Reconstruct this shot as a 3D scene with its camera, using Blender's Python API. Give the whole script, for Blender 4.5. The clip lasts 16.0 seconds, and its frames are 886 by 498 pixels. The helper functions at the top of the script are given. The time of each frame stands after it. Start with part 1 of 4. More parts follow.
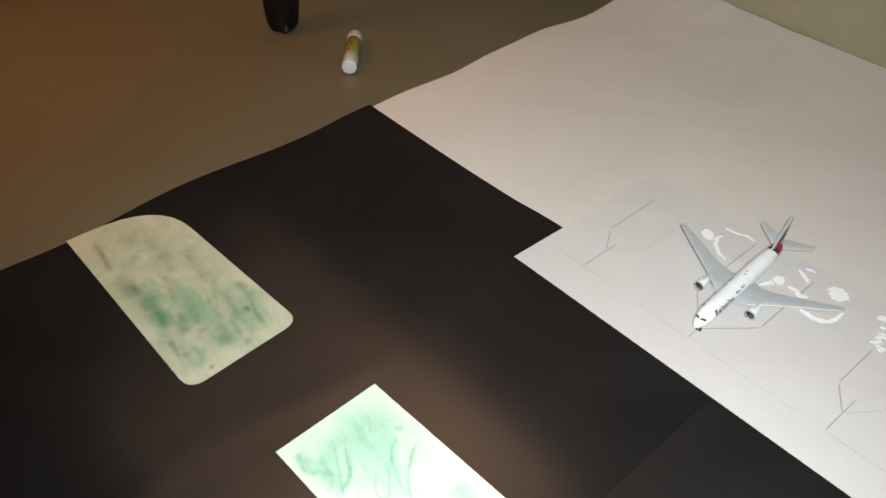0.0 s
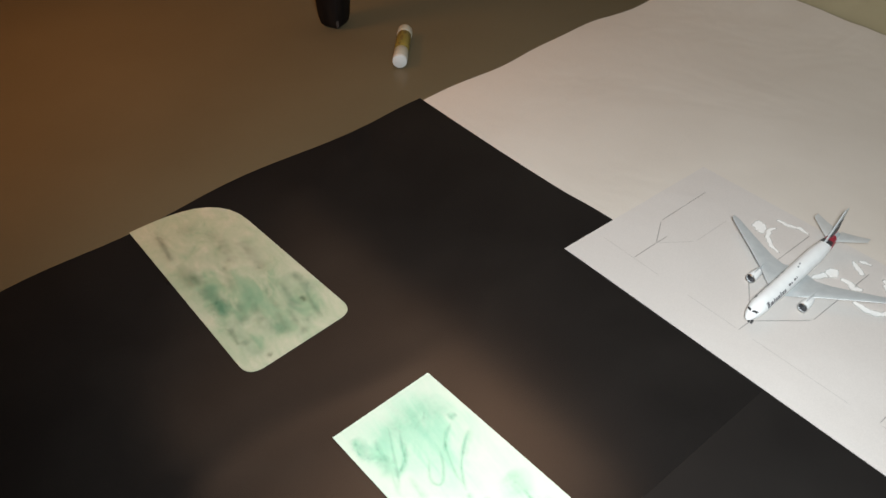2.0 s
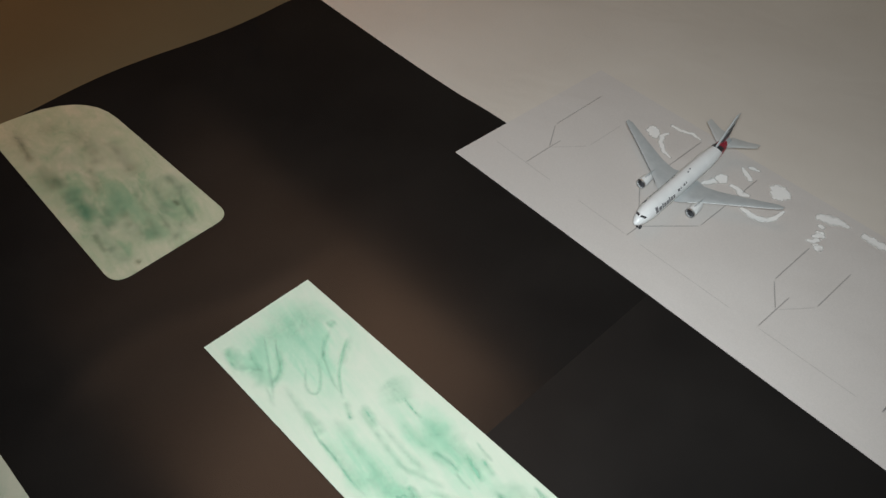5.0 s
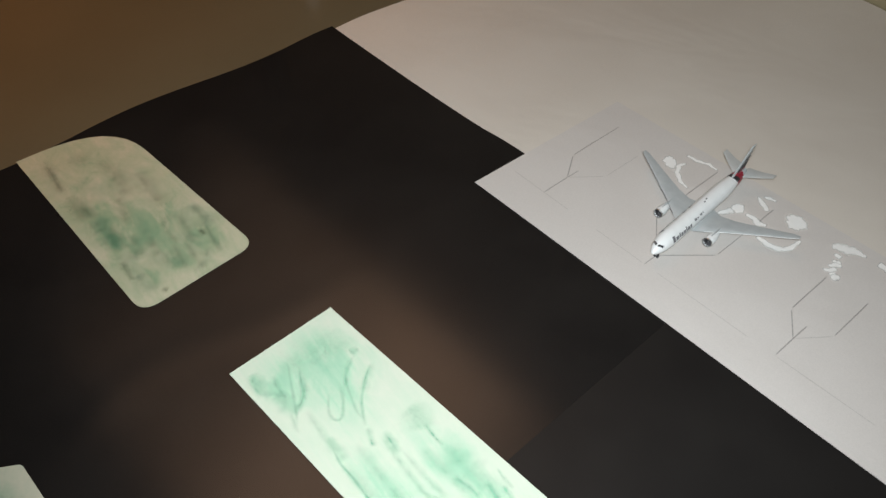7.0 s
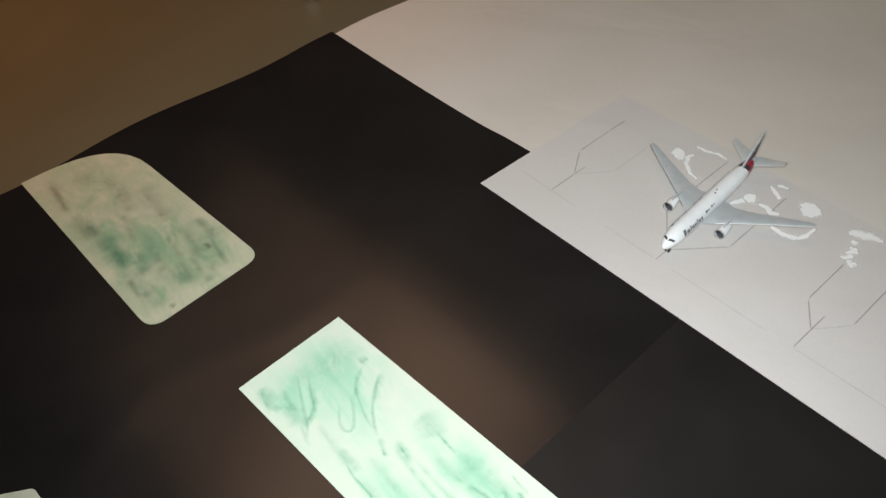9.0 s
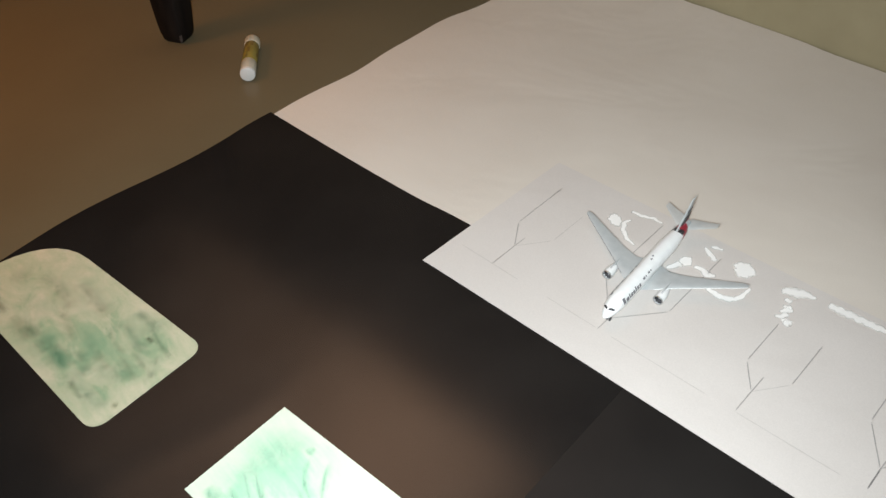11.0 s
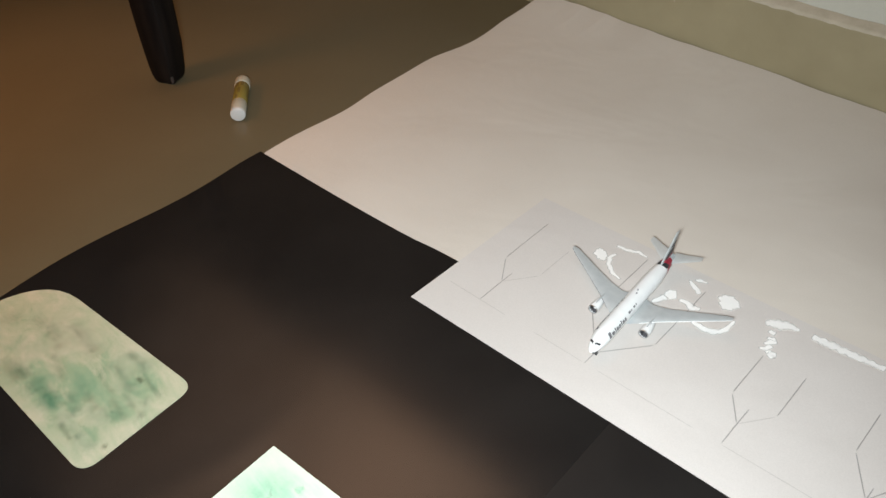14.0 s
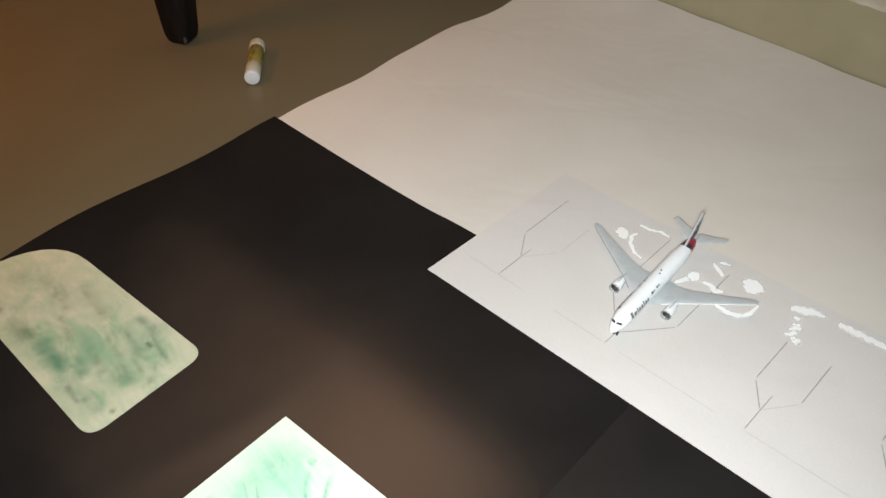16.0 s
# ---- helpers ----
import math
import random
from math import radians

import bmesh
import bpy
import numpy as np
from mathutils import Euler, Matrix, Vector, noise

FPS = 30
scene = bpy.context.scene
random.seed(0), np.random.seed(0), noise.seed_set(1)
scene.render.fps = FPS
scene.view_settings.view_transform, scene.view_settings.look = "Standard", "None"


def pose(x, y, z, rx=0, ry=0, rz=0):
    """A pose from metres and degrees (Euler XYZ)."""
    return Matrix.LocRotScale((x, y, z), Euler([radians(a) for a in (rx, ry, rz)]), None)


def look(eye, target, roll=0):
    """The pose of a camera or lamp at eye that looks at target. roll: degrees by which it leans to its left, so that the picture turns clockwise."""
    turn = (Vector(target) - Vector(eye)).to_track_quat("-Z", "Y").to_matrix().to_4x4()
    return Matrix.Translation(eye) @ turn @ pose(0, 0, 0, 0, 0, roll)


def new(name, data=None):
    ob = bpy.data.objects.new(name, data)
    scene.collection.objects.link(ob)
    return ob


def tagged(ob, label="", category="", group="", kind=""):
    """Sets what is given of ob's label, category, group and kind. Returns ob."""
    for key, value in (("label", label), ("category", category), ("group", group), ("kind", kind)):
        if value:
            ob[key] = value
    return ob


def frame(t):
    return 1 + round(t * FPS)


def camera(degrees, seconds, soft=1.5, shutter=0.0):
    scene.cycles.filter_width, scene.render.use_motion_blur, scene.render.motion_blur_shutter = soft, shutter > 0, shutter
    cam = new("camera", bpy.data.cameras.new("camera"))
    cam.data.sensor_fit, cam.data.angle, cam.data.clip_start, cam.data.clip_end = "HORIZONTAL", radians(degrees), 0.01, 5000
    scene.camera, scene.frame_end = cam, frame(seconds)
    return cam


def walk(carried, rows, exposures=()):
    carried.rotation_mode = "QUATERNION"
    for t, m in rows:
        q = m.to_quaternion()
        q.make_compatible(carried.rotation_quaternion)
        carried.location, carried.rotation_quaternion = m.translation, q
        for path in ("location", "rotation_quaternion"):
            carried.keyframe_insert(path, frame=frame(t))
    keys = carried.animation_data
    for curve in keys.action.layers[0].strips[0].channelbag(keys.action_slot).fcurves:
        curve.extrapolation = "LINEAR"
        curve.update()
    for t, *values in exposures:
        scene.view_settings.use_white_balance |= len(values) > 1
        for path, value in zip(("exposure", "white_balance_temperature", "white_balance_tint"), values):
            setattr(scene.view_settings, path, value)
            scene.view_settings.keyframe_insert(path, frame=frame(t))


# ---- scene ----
cam = camera(55.0, 16.0, soft=1.5, shutter=0.4)
PATH = [
    (0, (0.4052, -0.4544, 0.5466), (-0.0414, -0.0555, 0.0161), -0.09),
    (0.5, (0.4007, -0.4687, 0.5389), (-0.0626, -0.0764, 0.0179), 0.86),
    (1, (0.3982, -0.4664, 0.5420), (-0.0675, -0.0804, 0.0185), 0.66),
    (1.5, (0.3968, -0.4645, 0.5425), (-0.0726, -0.0828, 0.0191), -0.17),
    (2, (0.4072, -0.4666, 0.5546), (-0.0620, -0.1014, 0.0193), -2.56),
    (2.2, (0.4074, -0.4627, 0.5516), (-0.0603, -0.1004, 0.0130), -3.05),
    (2.5, (0.4162, -0.4512, 0.5495), (-0.0411, -0.0861, 0.0040), -3.21),
    (2.8, (0.4243, -0.4327, 0.5380), (-0.0158, -0.0569, -0.0143), -2.87),
    (3, (0.4351, -0.4137, 0.5377), (0.0150, -0.0281, -0.0234), -2.62),
    (3.2, (0.4447, -0.4013, 0.5372), (0.0392, -0.0065, -0.0282), -2.22),
    (3.5, (0.4442, -0.3976, 0.5369), (0.0540, 0.0046, -0.0340), -1.35),
    (3.8, (0.4414, -0.4098, 0.5361), (0.0617, -0.0107, -0.0440), -0.18),
    (4, (0.4370, -0.4107, 0.5287), (0.0588, -0.0180, -0.0568), 0.30),
    (4.2, (0.4277, -0.4178, 0.5240), (0.0534, -0.0252, -0.0641), 1.28),
    (4.5, (0.4178, -0.4351, 0.5190), (0.0434, -0.0454, -0.0709), 2.55),
    (4.7, (0.4154, -0.4336, 0.5226), (0.0410, -0.0488, -0.0705), 3.04),
    (6.8, (0.4125, -0.4440, 0.5316), (0.0125, -0.0560, -0.0424), 2.03),
    (7, (0.4167, -0.4431, 0.5349), (0.0164, -0.0558, -0.0393), 2.00),
    (7.5, (0.4092, -0.4404, 0.5255), (0.0108, -0.0536, -0.0504), 2.79),
    (8, (0.3989, -0.4487, 0.5197), (0.0024, -0.0644, -0.0593), 3.67),
    (8.5, (0.4062, -0.4493, 0.5363), (0.0030, -0.0701, -0.0413), 1.65),
    (8.7, (0.4117, -0.4440, 0.5392), (0.0040, -0.0668, -0.0366), 0.20),
    (9, (0.4165, -0.4284, 0.5321), (0.0049, -0.0555, -0.0438), -1.80),
    (9.2, (0.4306, -0.4145, 0.5493), (0.0115, -0.0561, -0.0303), -5.13),
    (9.3, (0.4334, -0.4029, 0.5486), (0.0115, -0.0455, -0.0295), -6.50),
    (9.5, (0.4342, -0.3902, 0.5568), (0.0189, -0.0209, -0.0186), -7.29),
    (9.7, (0.4289, -0.3945, 0.5574), (0.0182, -0.0083, -0.0102), -5.61),
    (10, (0.4218, -0.4005, 0.5537), (0.0134, -0.0004, -0.0059), -3.95),
    (10.2, (0.4176, -0.4050, 0.5555), (0.0124, 0.0028, -0.0008), -3.35),
    (12.3, (0.4168, -0.4037, 0.5565), (0.0072, 0.0227, 0.0176), -1.61),
    (12.5, (0.4192, -0.4062, 0.5590), (0.0083, 0.0213, 0.0220), -1.96),
    (13, (0.4221, -0.4022, 0.5648), (0.0089, 0.0280, 0.0317), -2.51),
    (13.5, (0.4236, -0.3997, 0.5686), (0.0084, 0.0322, 0.0384), -2.93),
    (14, (0.4251, -0.4019, 0.5659), (0.0093, 0.0366, 0.0416), -2.64),
    (14.2, (0.4228, -0.4010, 0.5661), (0.0056, 0.0365, 0.0422), -2.75),
    (14.5, (0.4188, -0.4127, 0.5802), (-0.0068, 0.0215, 0.0603), -3.43),
    (14.7, (0.4176, -0.4167, 0.5851), (-0.0119, 0.0191, 0.0697), -3.45),
    (15, (0.4161, -0.4026, 0.5655), (-0.0092, 0.0331, 0.0465), -2.97),
    (15.2, (0.4142, -0.3956, 0.5578), (-0.0034, 0.0397, 0.0324), -2.20),
    (15.5, (0.4061, -0.4044, 0.5544), (-0.0043, 0.0306, 0.0231), -1.41),
    (15.7, (0.4017, -0.4117, 0.5559), (-0.0042, 0.0207, 0.0190), -0.85),
    (16, (0.4026, -0.4068, 0.5500), (-0.0023, 0.0225, 0.0099), -0.56),
]
EXPOSURES = [(0.0, 0.34), (0.5, 0.31), (1.5, 0.30), (2.0, 0.23), (2.5, 0.22), (3.0, 0.17), (3.5, 0.27), (4.0, -0.45), (4.5, -0.54), (7.0, -0.12), (8.0, -0.09), (9.0, -0.01), (9.5, 0.1), (10.0, 0.4), (12.5, 0.41), (13.5, 0.44), (14.5, 0.47), (15.0, 0.49), (16.0, 0.45)]
walk(cam, [(t, look(eye, target, roll)) for t, eye, target, roll in PATH], EXPOSURES)

# ---- light ----
world = bpy.data.worlds.new("room_air")
world.use_nodes = True
world.node_tree.nodes["Background"].inputs[0].default_value = (0.95, 0.66, 0.42, 1)
world.node_tree.nodes["Background"].inputs[1].default_value = 0.028
scene.world = world


def lamp(name, kind, m, power, colour, size=0.1, size_y=None, cone=None, spread=None):
    data = bpy.data.lights.new(name, kind)
    data.energy, data.color = power, colour
    if kind == "AREA":
        data.shape, data.size = ("RECTANGLE", size) if size_y else ("DISK", size)
        if size_y:
            data.size_y = size_y
    else:
        data.shadow_soft_size = size
    if spread:
        data.spread = radians(spread)
    if cone:
        data.spot_size, data.spot_blend = radians(cone), 1.0
    ob = new(name, data)
    ob.matrix_world = m
    return ob


# the small cool light that is held beside the camera
lamp("hand_torch", "SPOT", look((0.413, -0.424, 0.546), (0.05, 0.0, 0.0)), 29.5, (0.908, 0.982, 1.02), 0.032, cone=101)
# a wide warm lamp high beside the wall, whose straight edge shows as a sheen on the black card
wall_glow = lamp("wall_lamp", "AREA", pose(-1.10, 0.213, 1.525, -30, 0, 0), 3.3, (1.0, 0.58, 0.345), 1.8, 0.86, spread=140).data
# emission graded along its length, brightest near one end, to shape that sheen
wall_glow.use_nodes = True
tree = wall_glow.node_tree
place, parts, glow, gain = (tree.nodes.new("ShaderNode" + kind) for kind in ("NewGeometry", "SeparateXYZ", "ValToRGB", "Math"))
glow.color_ramp.interpolation = "EASE"
for k, (at, level) in enumerate(((0.02, 0.0), (0.76, 0.90), (0.46, 0.28), (0.87, 0.80), (0.99, 0.36))):
    stop = glow.color_ramp.elements[k] if k < 2 else glow.color_ramp.elements.new(at)
    stop.position, stop.color = at, (level, level, level, 1)
gain.operation, gain.inputs[1].default_value = "MULTIPLY", 2.25
tree.links.new(place.outputs["Parametric"], parts.inputs[0])
tree.links.new(parts.outputs[0], glow.inputs[0])
tree.links.new(glow.outputs[0], gain.inputs[0])
tree.links.new(gain.outputs[0], next(n for n in tree.nodes if n.type == "EMISSION").inputs["Strength"])
# an unseen warm spot, added to tint the floor at the left orange
lamp("floor_warm_spot", "SPOT", look((-0.92, -0.98, 0.80), (-0.68, -0.31, 0.0)), 78.0, (1.0, 0.41, 0.12), 0.40, cone=34)


# ---- materials ----
def material(name, colour, rough=0.6, metal=0.0, spec=0.5):
    mat = bpy.data.materials.new(name)
    mat.use_nodes = True
    b = mat.node_tree.nodes["Principled BSDF"]
    b.inputs["Base Color"].default_value = (*colour, 1)
    b.inputs["Roughness"].default_value = rough
    b.inputs["Metallic"].default_value = metal
    b.inputs["Specular IOR Level"].default_value = spec
    return mat


class Graph:
    """Short hand for the nodes of one material."""

    def __init__(self, mat):
        self.tree = mat.node_tree
        self.bsdf = mat.node_tree.nodes["Principled BSDF"]

    def node(self, kind, **values):
        n = self.tree.nodes.new(kind)
        for key, value in values.items():
            n.inputs[key.replace("_", " ")].default_value = value
        return n

    def link(self, a, b):
        self.tree.links.new(a, b)

    def place(self):
        return self.node("ShaderNodeNewGeometry").outputs["Position"]

    def mapped(self, turn=0.0, scale=(1, 1, 1), at=(0, 0, 0), source=None):
        """The place, moved by -at, turned by -turn degrees and scaled."""
        a = self.tree.nodes.new("ShaderNodeVectorMath")
        a.operation = "SUBTRACT"
        a.inputs[1].default_value = at
        self.link(source or self.place(), a.inputs[0])
        m = self.tree.nodes.new("ShaderNodeMapping")
        m.inputs["Rotation"].default_value = (0, 0, radians(-turn))
        self.link(a.outputs[0], m.inputs["Vector"])
        s = self.tree.nodes.new("ShaderNodeVectorMath")
        s.operation = "MULTIPLY"
        s.inputs[1].default_value = scale
        self.link(m.outputs[0], s.inputs[0])
        return s.outputs[0]

    def noise(self, vector, scale, detail=4.0, rough=0.55, distortion=0.0):
        n = self.node("ShaderNodeTexNoise", Scale=scale, Detail=detail, Roughness=rough, Distortion=distortion)
        self.link(vector, n.inputs["Vector"])
        return n.outputs["Fac"]

    def ramp(self, fac, stops):
        r = self.tree.nodes.new("ShaderNodeValToRGB")
        while len(r.color_ramp.elements) < len(stops):
            r.color_ramp.elements.new(0.5)
        for e, (p, c) in zip(r.color_ramp.elements, stops):
            e.position, e.color = p, (*c, 1) if len(c) == 3 else c
        self.link(fac, r.inputs[0])
        return r.outputs[0]

    def maths(self, op, a, b=None, clamp=False):
        n = self.tree.nodes.new("ShaderNodeMath")
        n.operation, n.use_clamp = op, clamp
        for i, v in enumerate((a, b)):
            if v is None:
                continue
            if isinstance(v, (int, float)):
                n.inputs[i].default_value = v
            else:
                self.link(v, n.inputs[i])
        return n.outputs[0]

    def mix(self, fac, a, b, mode="MIX"):
        n = self.tree.nodes.new("ShaderNodeMix")
        n.data_type, n.blend_type = "RGBA", mode
        for socket, v in ((n.inputs[0], fac), (n.inputs[6], a), (n.inputs[7], b)):
            if isinstance(v, (int, float)):
                socket.default_value = v
            elif isinstance(v, tuple):
                socket.default_value = (*v, 1)
            else:
                self.link(v, socket)
        return n.outputs[2]

    def bump(self, height, strength, distance):
        n = self.node("ShaderNodeBump", Strength=strength, Distance=distance)
        self.link(height, n.inputs["Height"])
        self.link(n.outputs[0], self.bsdf.inputs["Normal"])

    def colour(self, socket):
        self.link(socket, self.bsdf.inputs["Base Color"])

    def blob(self, x, y, rx, ry, turn=0.0):
        """1 inside an ellipse on the plan, falling softly to 0 at its rim."""
        v = self.mapped(turn, (1 / rx, 1 / ry, 0), (x, y, 0), self.warped)
        n = self.tree.nodes.new("ShaderNodeVectorMath")
        n.operation = "LENGTH"
        self.link(v, n.inputs[0])
        return self.maths("SUBTRACT", 1.0, n.outputs["Value"], True)


def paper(name, light, dark, rough=0.6, spec=0.3, cloud=6.0):
    mat = material(name, light, rough, 0, spec)
    g = Graph(mat)
    c = g.ramp(g.noise(g.place(), cloud, 5), [(0.3, dark), (0.7, light)])
    fibre = g.noise(g.place(), 900, 3)
    g.colour(g.mix(0.10, c, g.ramp(fibre, [(0.3, (0.3, 0.3, 0.3)), (0.7, (1, 1, 1))]), "MULTIPLY"))
    crease = g.maths("ADD", g.maths("MULTIPLY", g.noise(g.place(), 700, 4), 0.012), g.noise(g.mapped(20, (1, 1.25, 1)), 6, 3, 0.5, 0.4))
    g.bump(crease, 0.5, 0.008)
    return mat


WHITE_PAPER = paper("white_roll_paper", (0.678, 0.628, 0.560), (0.637, 0.584, 0.516))
DRAWING_PAPER = paper("drawing_paper", (0.632, 0.593, 0.558), (0.602, 0.563, 0.528))
WALL_PAINT = paper("wall_paint", (0.62, 0.60, 0.52), (0.56, 0.54, 0.46), 0.7, 0.25)

BLACK_CARD = material("black_card", (0.012, 0.012, 0.012), 0.3, 0, 0.5)
BLACK_CARD_BACK = material("black_card_matt_side", (0.012, 0.012, 0.012), 0.5, 0, 0.35)
for mat, rough in ((BLACK_CARD, 0.135), (BLACK_CARD_BACK, 0.36)):
    g = Graph(mat)
    g.colour(g.ramp(g.noise(g.place(), 9, 6, 0.6), [(0.3, (0.0090, 0.0083, 0.0081)), (0.7, (0.0140, 0.0128, 0.0120))]))
    g.link(g.maths("ADD", g.maths("MULTIPLY", g.noise(g.mapped(-35, (1, 1.8, 1)), 5, 2, 0.5, 0.3), 0.08), rough - 0.01), g.bsdf.inputs["Roughness"])
    swell = g.noise(g.mapped(-35, (1, 1.6, 1)), 4, 1, 0.4, 0.2)
    g.bump(g.maths("ADD", swell, g.maths("MULTIPLY", g.noise(g.place(), 500, 4), 0.003)), 0.10, 0.006)

FLOOR = material("polished_floor", (0.12, 0.1, 0.08), 0.30, 0, 0.16)
g = Graph(FLOOR)
g.colour(g.mix(0.04, g.ramp(g.noise(g.place(), 3, 4, 0.5), [(0.3, (0.113, 0.094, 0.055)), (0.7, (0.141, 0.119, 0.072))]),
               g.ramp(g.noise(g.place(), 160, 3), [(0.35, (0.6, 0.6, 0.6)), (0.65, (1, 1, 1))]), "MULTIPLY"))
g.link(g.maths("ADD", g.maths("MULTIPLY", g.noise(g.place(), 8, 2), 0.06), 0.30), g.bsdf.inputs["Roughness"])

SKIRTING = material("skirting_glaze", (0.3, 0.27, 0.19), 0.35, 0, 0.4)
g = Graph(SKIRTING)
g.colour(g.ramp(g.noise(g.place(), 11, 6, 0.6), [(0.3, (0.298, 0.248, 0.148)), (0.7, (0.352, 0.296, 0.180))]))
g.bump(g.noise(g.place(), 60, 4), 0.08, 0.002)
GROUT = paper("pale_grout", (0.56, 0.49, 0.38), (0.46, 0.40, 0.30), 0.8, 0.2, 60)


def watercolour(name, pools, base, wash, deep, turn, ground, comb):
    """White card brushed with green watercolour: pale washes and denser pools."""
    mat = material(name, base, 0.62, 0, 0.3)
    g = Graph(mat)
    wander = g.tree.nodes.new("ShaderNodeTexNoise")
    wander.inputs["Scale"].default_value, wander.inputs["Detail"].default_value = 38.0, 5.0
    g.link(g.place(), wander.inputs["Vector"])
    shift = g.tree.nodes.new("ShaderNodeVectorMath")
    shift.operation = "MULTIPLY_ADD"
    shift.inputs[1].default_value = (0.028, 0.028, 0)
    g.link(wander.outputs["Color"], shift.inputs[0])
    back = g.tree.nodes.new("ShaderNodeVectorMath")
    back.operation = "SUBTRACT"
    back.inputs[1].default_value = (0.014, 0.014, 0)
    g.link(g.place(), back.inputs[0])
    g.link(back.outputs[0], shift.inputs[2])
    g.warped = shift.outputs[0]
    streak = g.noise(g.mapped(turn, (0.11, 1.0, 1)), 230, 5, 0.65, 0.3)
    broad = g.noise(g.mapped(turn, (0.6, 1.0, 1)), 45, 6, 0.62, 0.8)
    fine = g.noise(g.place(), 420, 3)
    mass = g.maths("ADD", ground, 0.0)
    for b in pools:
        mass = g.maths("MAXIMUM", mass, g.maths("MULTIPLY", g.maths("POWER", g.blob(*b[:5]), 0.7), b[5]))
    veil = g.maths("ADD", g.maths("MULTIPLY", streak, comb), g.maths("MULTIPLY", broad, 2.1 - comb))
    veil = g.maths("SUBTRACT", g.maths("ADD", veil, g.maths("MULTIPLY", fine, 0.25)), 0.42)
    wet = g.maths("MULTIPLY", mass, veil)
    c = g.mix(g.ramp(wet, [(0.03, (0, 0, 0)), (0.46, (1, 1, 1))]), base, wash)
    c = g.mix(g.ramp(wet, [(0.40, (0, 0, 0)), (1.0, (1, 1, 1))]), c, deep)
    g.colour(c)
    g.bump(g.noise(g.place(), 300, 4), 0.12, 0.0004)
    return mat


GREEN_CARD = watercolour(
    "green_washed_card",
    [(-0.1562, -0.2890, 0.060, 0.030, 4, 0.85), (-0.190, -0.2870, 0.050, 0.028, 0, 0.80), (-0.1307, -0.2880, 0.050, 0.024, 0, 0.70), (-0.0960, -0.2880, 0.040, 0.030, 0, 0.62), (-0.0930, -0.2600, 0.040, 0.046, 0, 0.62),
     (-0.1060, -0.2300, 0.050, 0.030, 0, 0.80), (-0.1400, -0.2600, 0.100, 0.058, 0, 0.75), (-0.2400, -0.2600, 0.100, 0.054, 0, 0.50)],
    (0.605, 0.535, 0.405), (0.335, 0.390, 0.250), (0.110, 0.285, 0.165), 174, 0.41, 0.35)
GREEN_STRIP = watercolour(
    "green_washed_strip",
    [(0.0700, -0.2650, 0.044, 0.034, 0, 0.68), (0.0820, -0.2350, 0.060, 0.046, 0, 0.85), (0.1200, -0.2450, 0.060, 0.040, 0, 0.45), (0.2150, -0.2200, 0.080, 0.024, -3, 0.70), (0.2100, -0.2680, 0.090, 0.024, -3, 0.72), (0.2300, -0.2440, 0.080, 0.016, 0, 0.40), (0.38, -0.238, 0.16, 0.060, 0, 0.85)],
    (0.665, 0.680, 0.570), (0.43, 0.62, 0.46), (0.22, 0.50, 0.34), 172, 0.22, 0.85)
GREEN_END = watercolour(
    "green_washed_end",
    [(0.03, -0.475, 0.05, 0.03, 0, 0.8), (0.2, -0.5, 0.2, 0.05, 0, 0.8)],
    (0.58, 0.54, 0.43), (0.31, 0.40, 0.29), (0.10, 0.32, 0.21), 135, 0.25, 0.5)

PENCIL = material("pencil", (0.20, 0.20, 0.205), 0.5, 0.0, 0.4)
FAINT_PENCIL = material("faint_pencil", (0.34, 0.34, 0.34), 0.6, 0.0, 0.3)
CORRECTION = material("white_correction", (0.92, 0.91, 0.88), 0.4, 0, 0.5)
for mat, grain, mottle, most, sudden in ((PENCIL, 300, 0.6, 0.38, 0.70), (FAINT_PENCIL, 300, 0.9, 0.15, 0.70), (CORRECTION, 260, 0.5, 0.94, 0.80)):
    g = Graph(mat)
    cover = g.tree.nodes.new("ShaderNodeAttribute")
    cover.attribute_name = "cover"
    uneven = g.maths("MULTIPLY", g.maths("SUBTRACT", g.noise(g.place(), grain, 4, 0.6), 0.5), mottle)
    thick = g.maths("DIVIDE", g.maths("ADD", cover.outputs["Fac"], g.maths("MULTIPLY", uneven, g.maths("POWER", cover.outputs["Fac"], 0.5))), sudden * 1.2)
    g.link(g.ramp(thick, [(0.12, (0, 0, 0)), (0.84, (most, most, most))]), g.bsdf.inputs["Alpha"])
g.bump(g.noise(g.place(), 220, 4), 0.3, 0.0005)

DEEP_WASH = material("deep_green_wash", (0.090, 0.285, 0.165), 0.6, 0, 0.3)
GREEN_WASH = material("pale_green_wash", (0.30, 0.645, 0.45), 0.6, 0, 0.3)
OLIVE_WASH = material("olive_wash", (0.135, 0.145, 0.070), 0.6, 0, 0.3)
for mat in (DEEP_WASH, GREEN_WASH, OLIVE_WASH):
    g = Graph(mat)
    cover = g.tree.nodes.new("ShaderNodeAttribute")
    cover.attribute_name = "cover"
    cloud = g.ramp(g.noise(g.place(), 120, 5, 0.65, 0.8), [(0.28, (0.48, 0.48, 0.48)), (0.72, (1, 1, 1))])
    grain = g.maths("ADD", g.maths("MULTIPLY", g.noise(g.place(), 430, 3, 0.65), 1.1), 0.45)
    g.link(g.maths("MULTIPLY", cover.outputs["Fac"], g.maths("MULTIPLY", cloud, grain), True), g.bsdf.inputs["Alpha"])

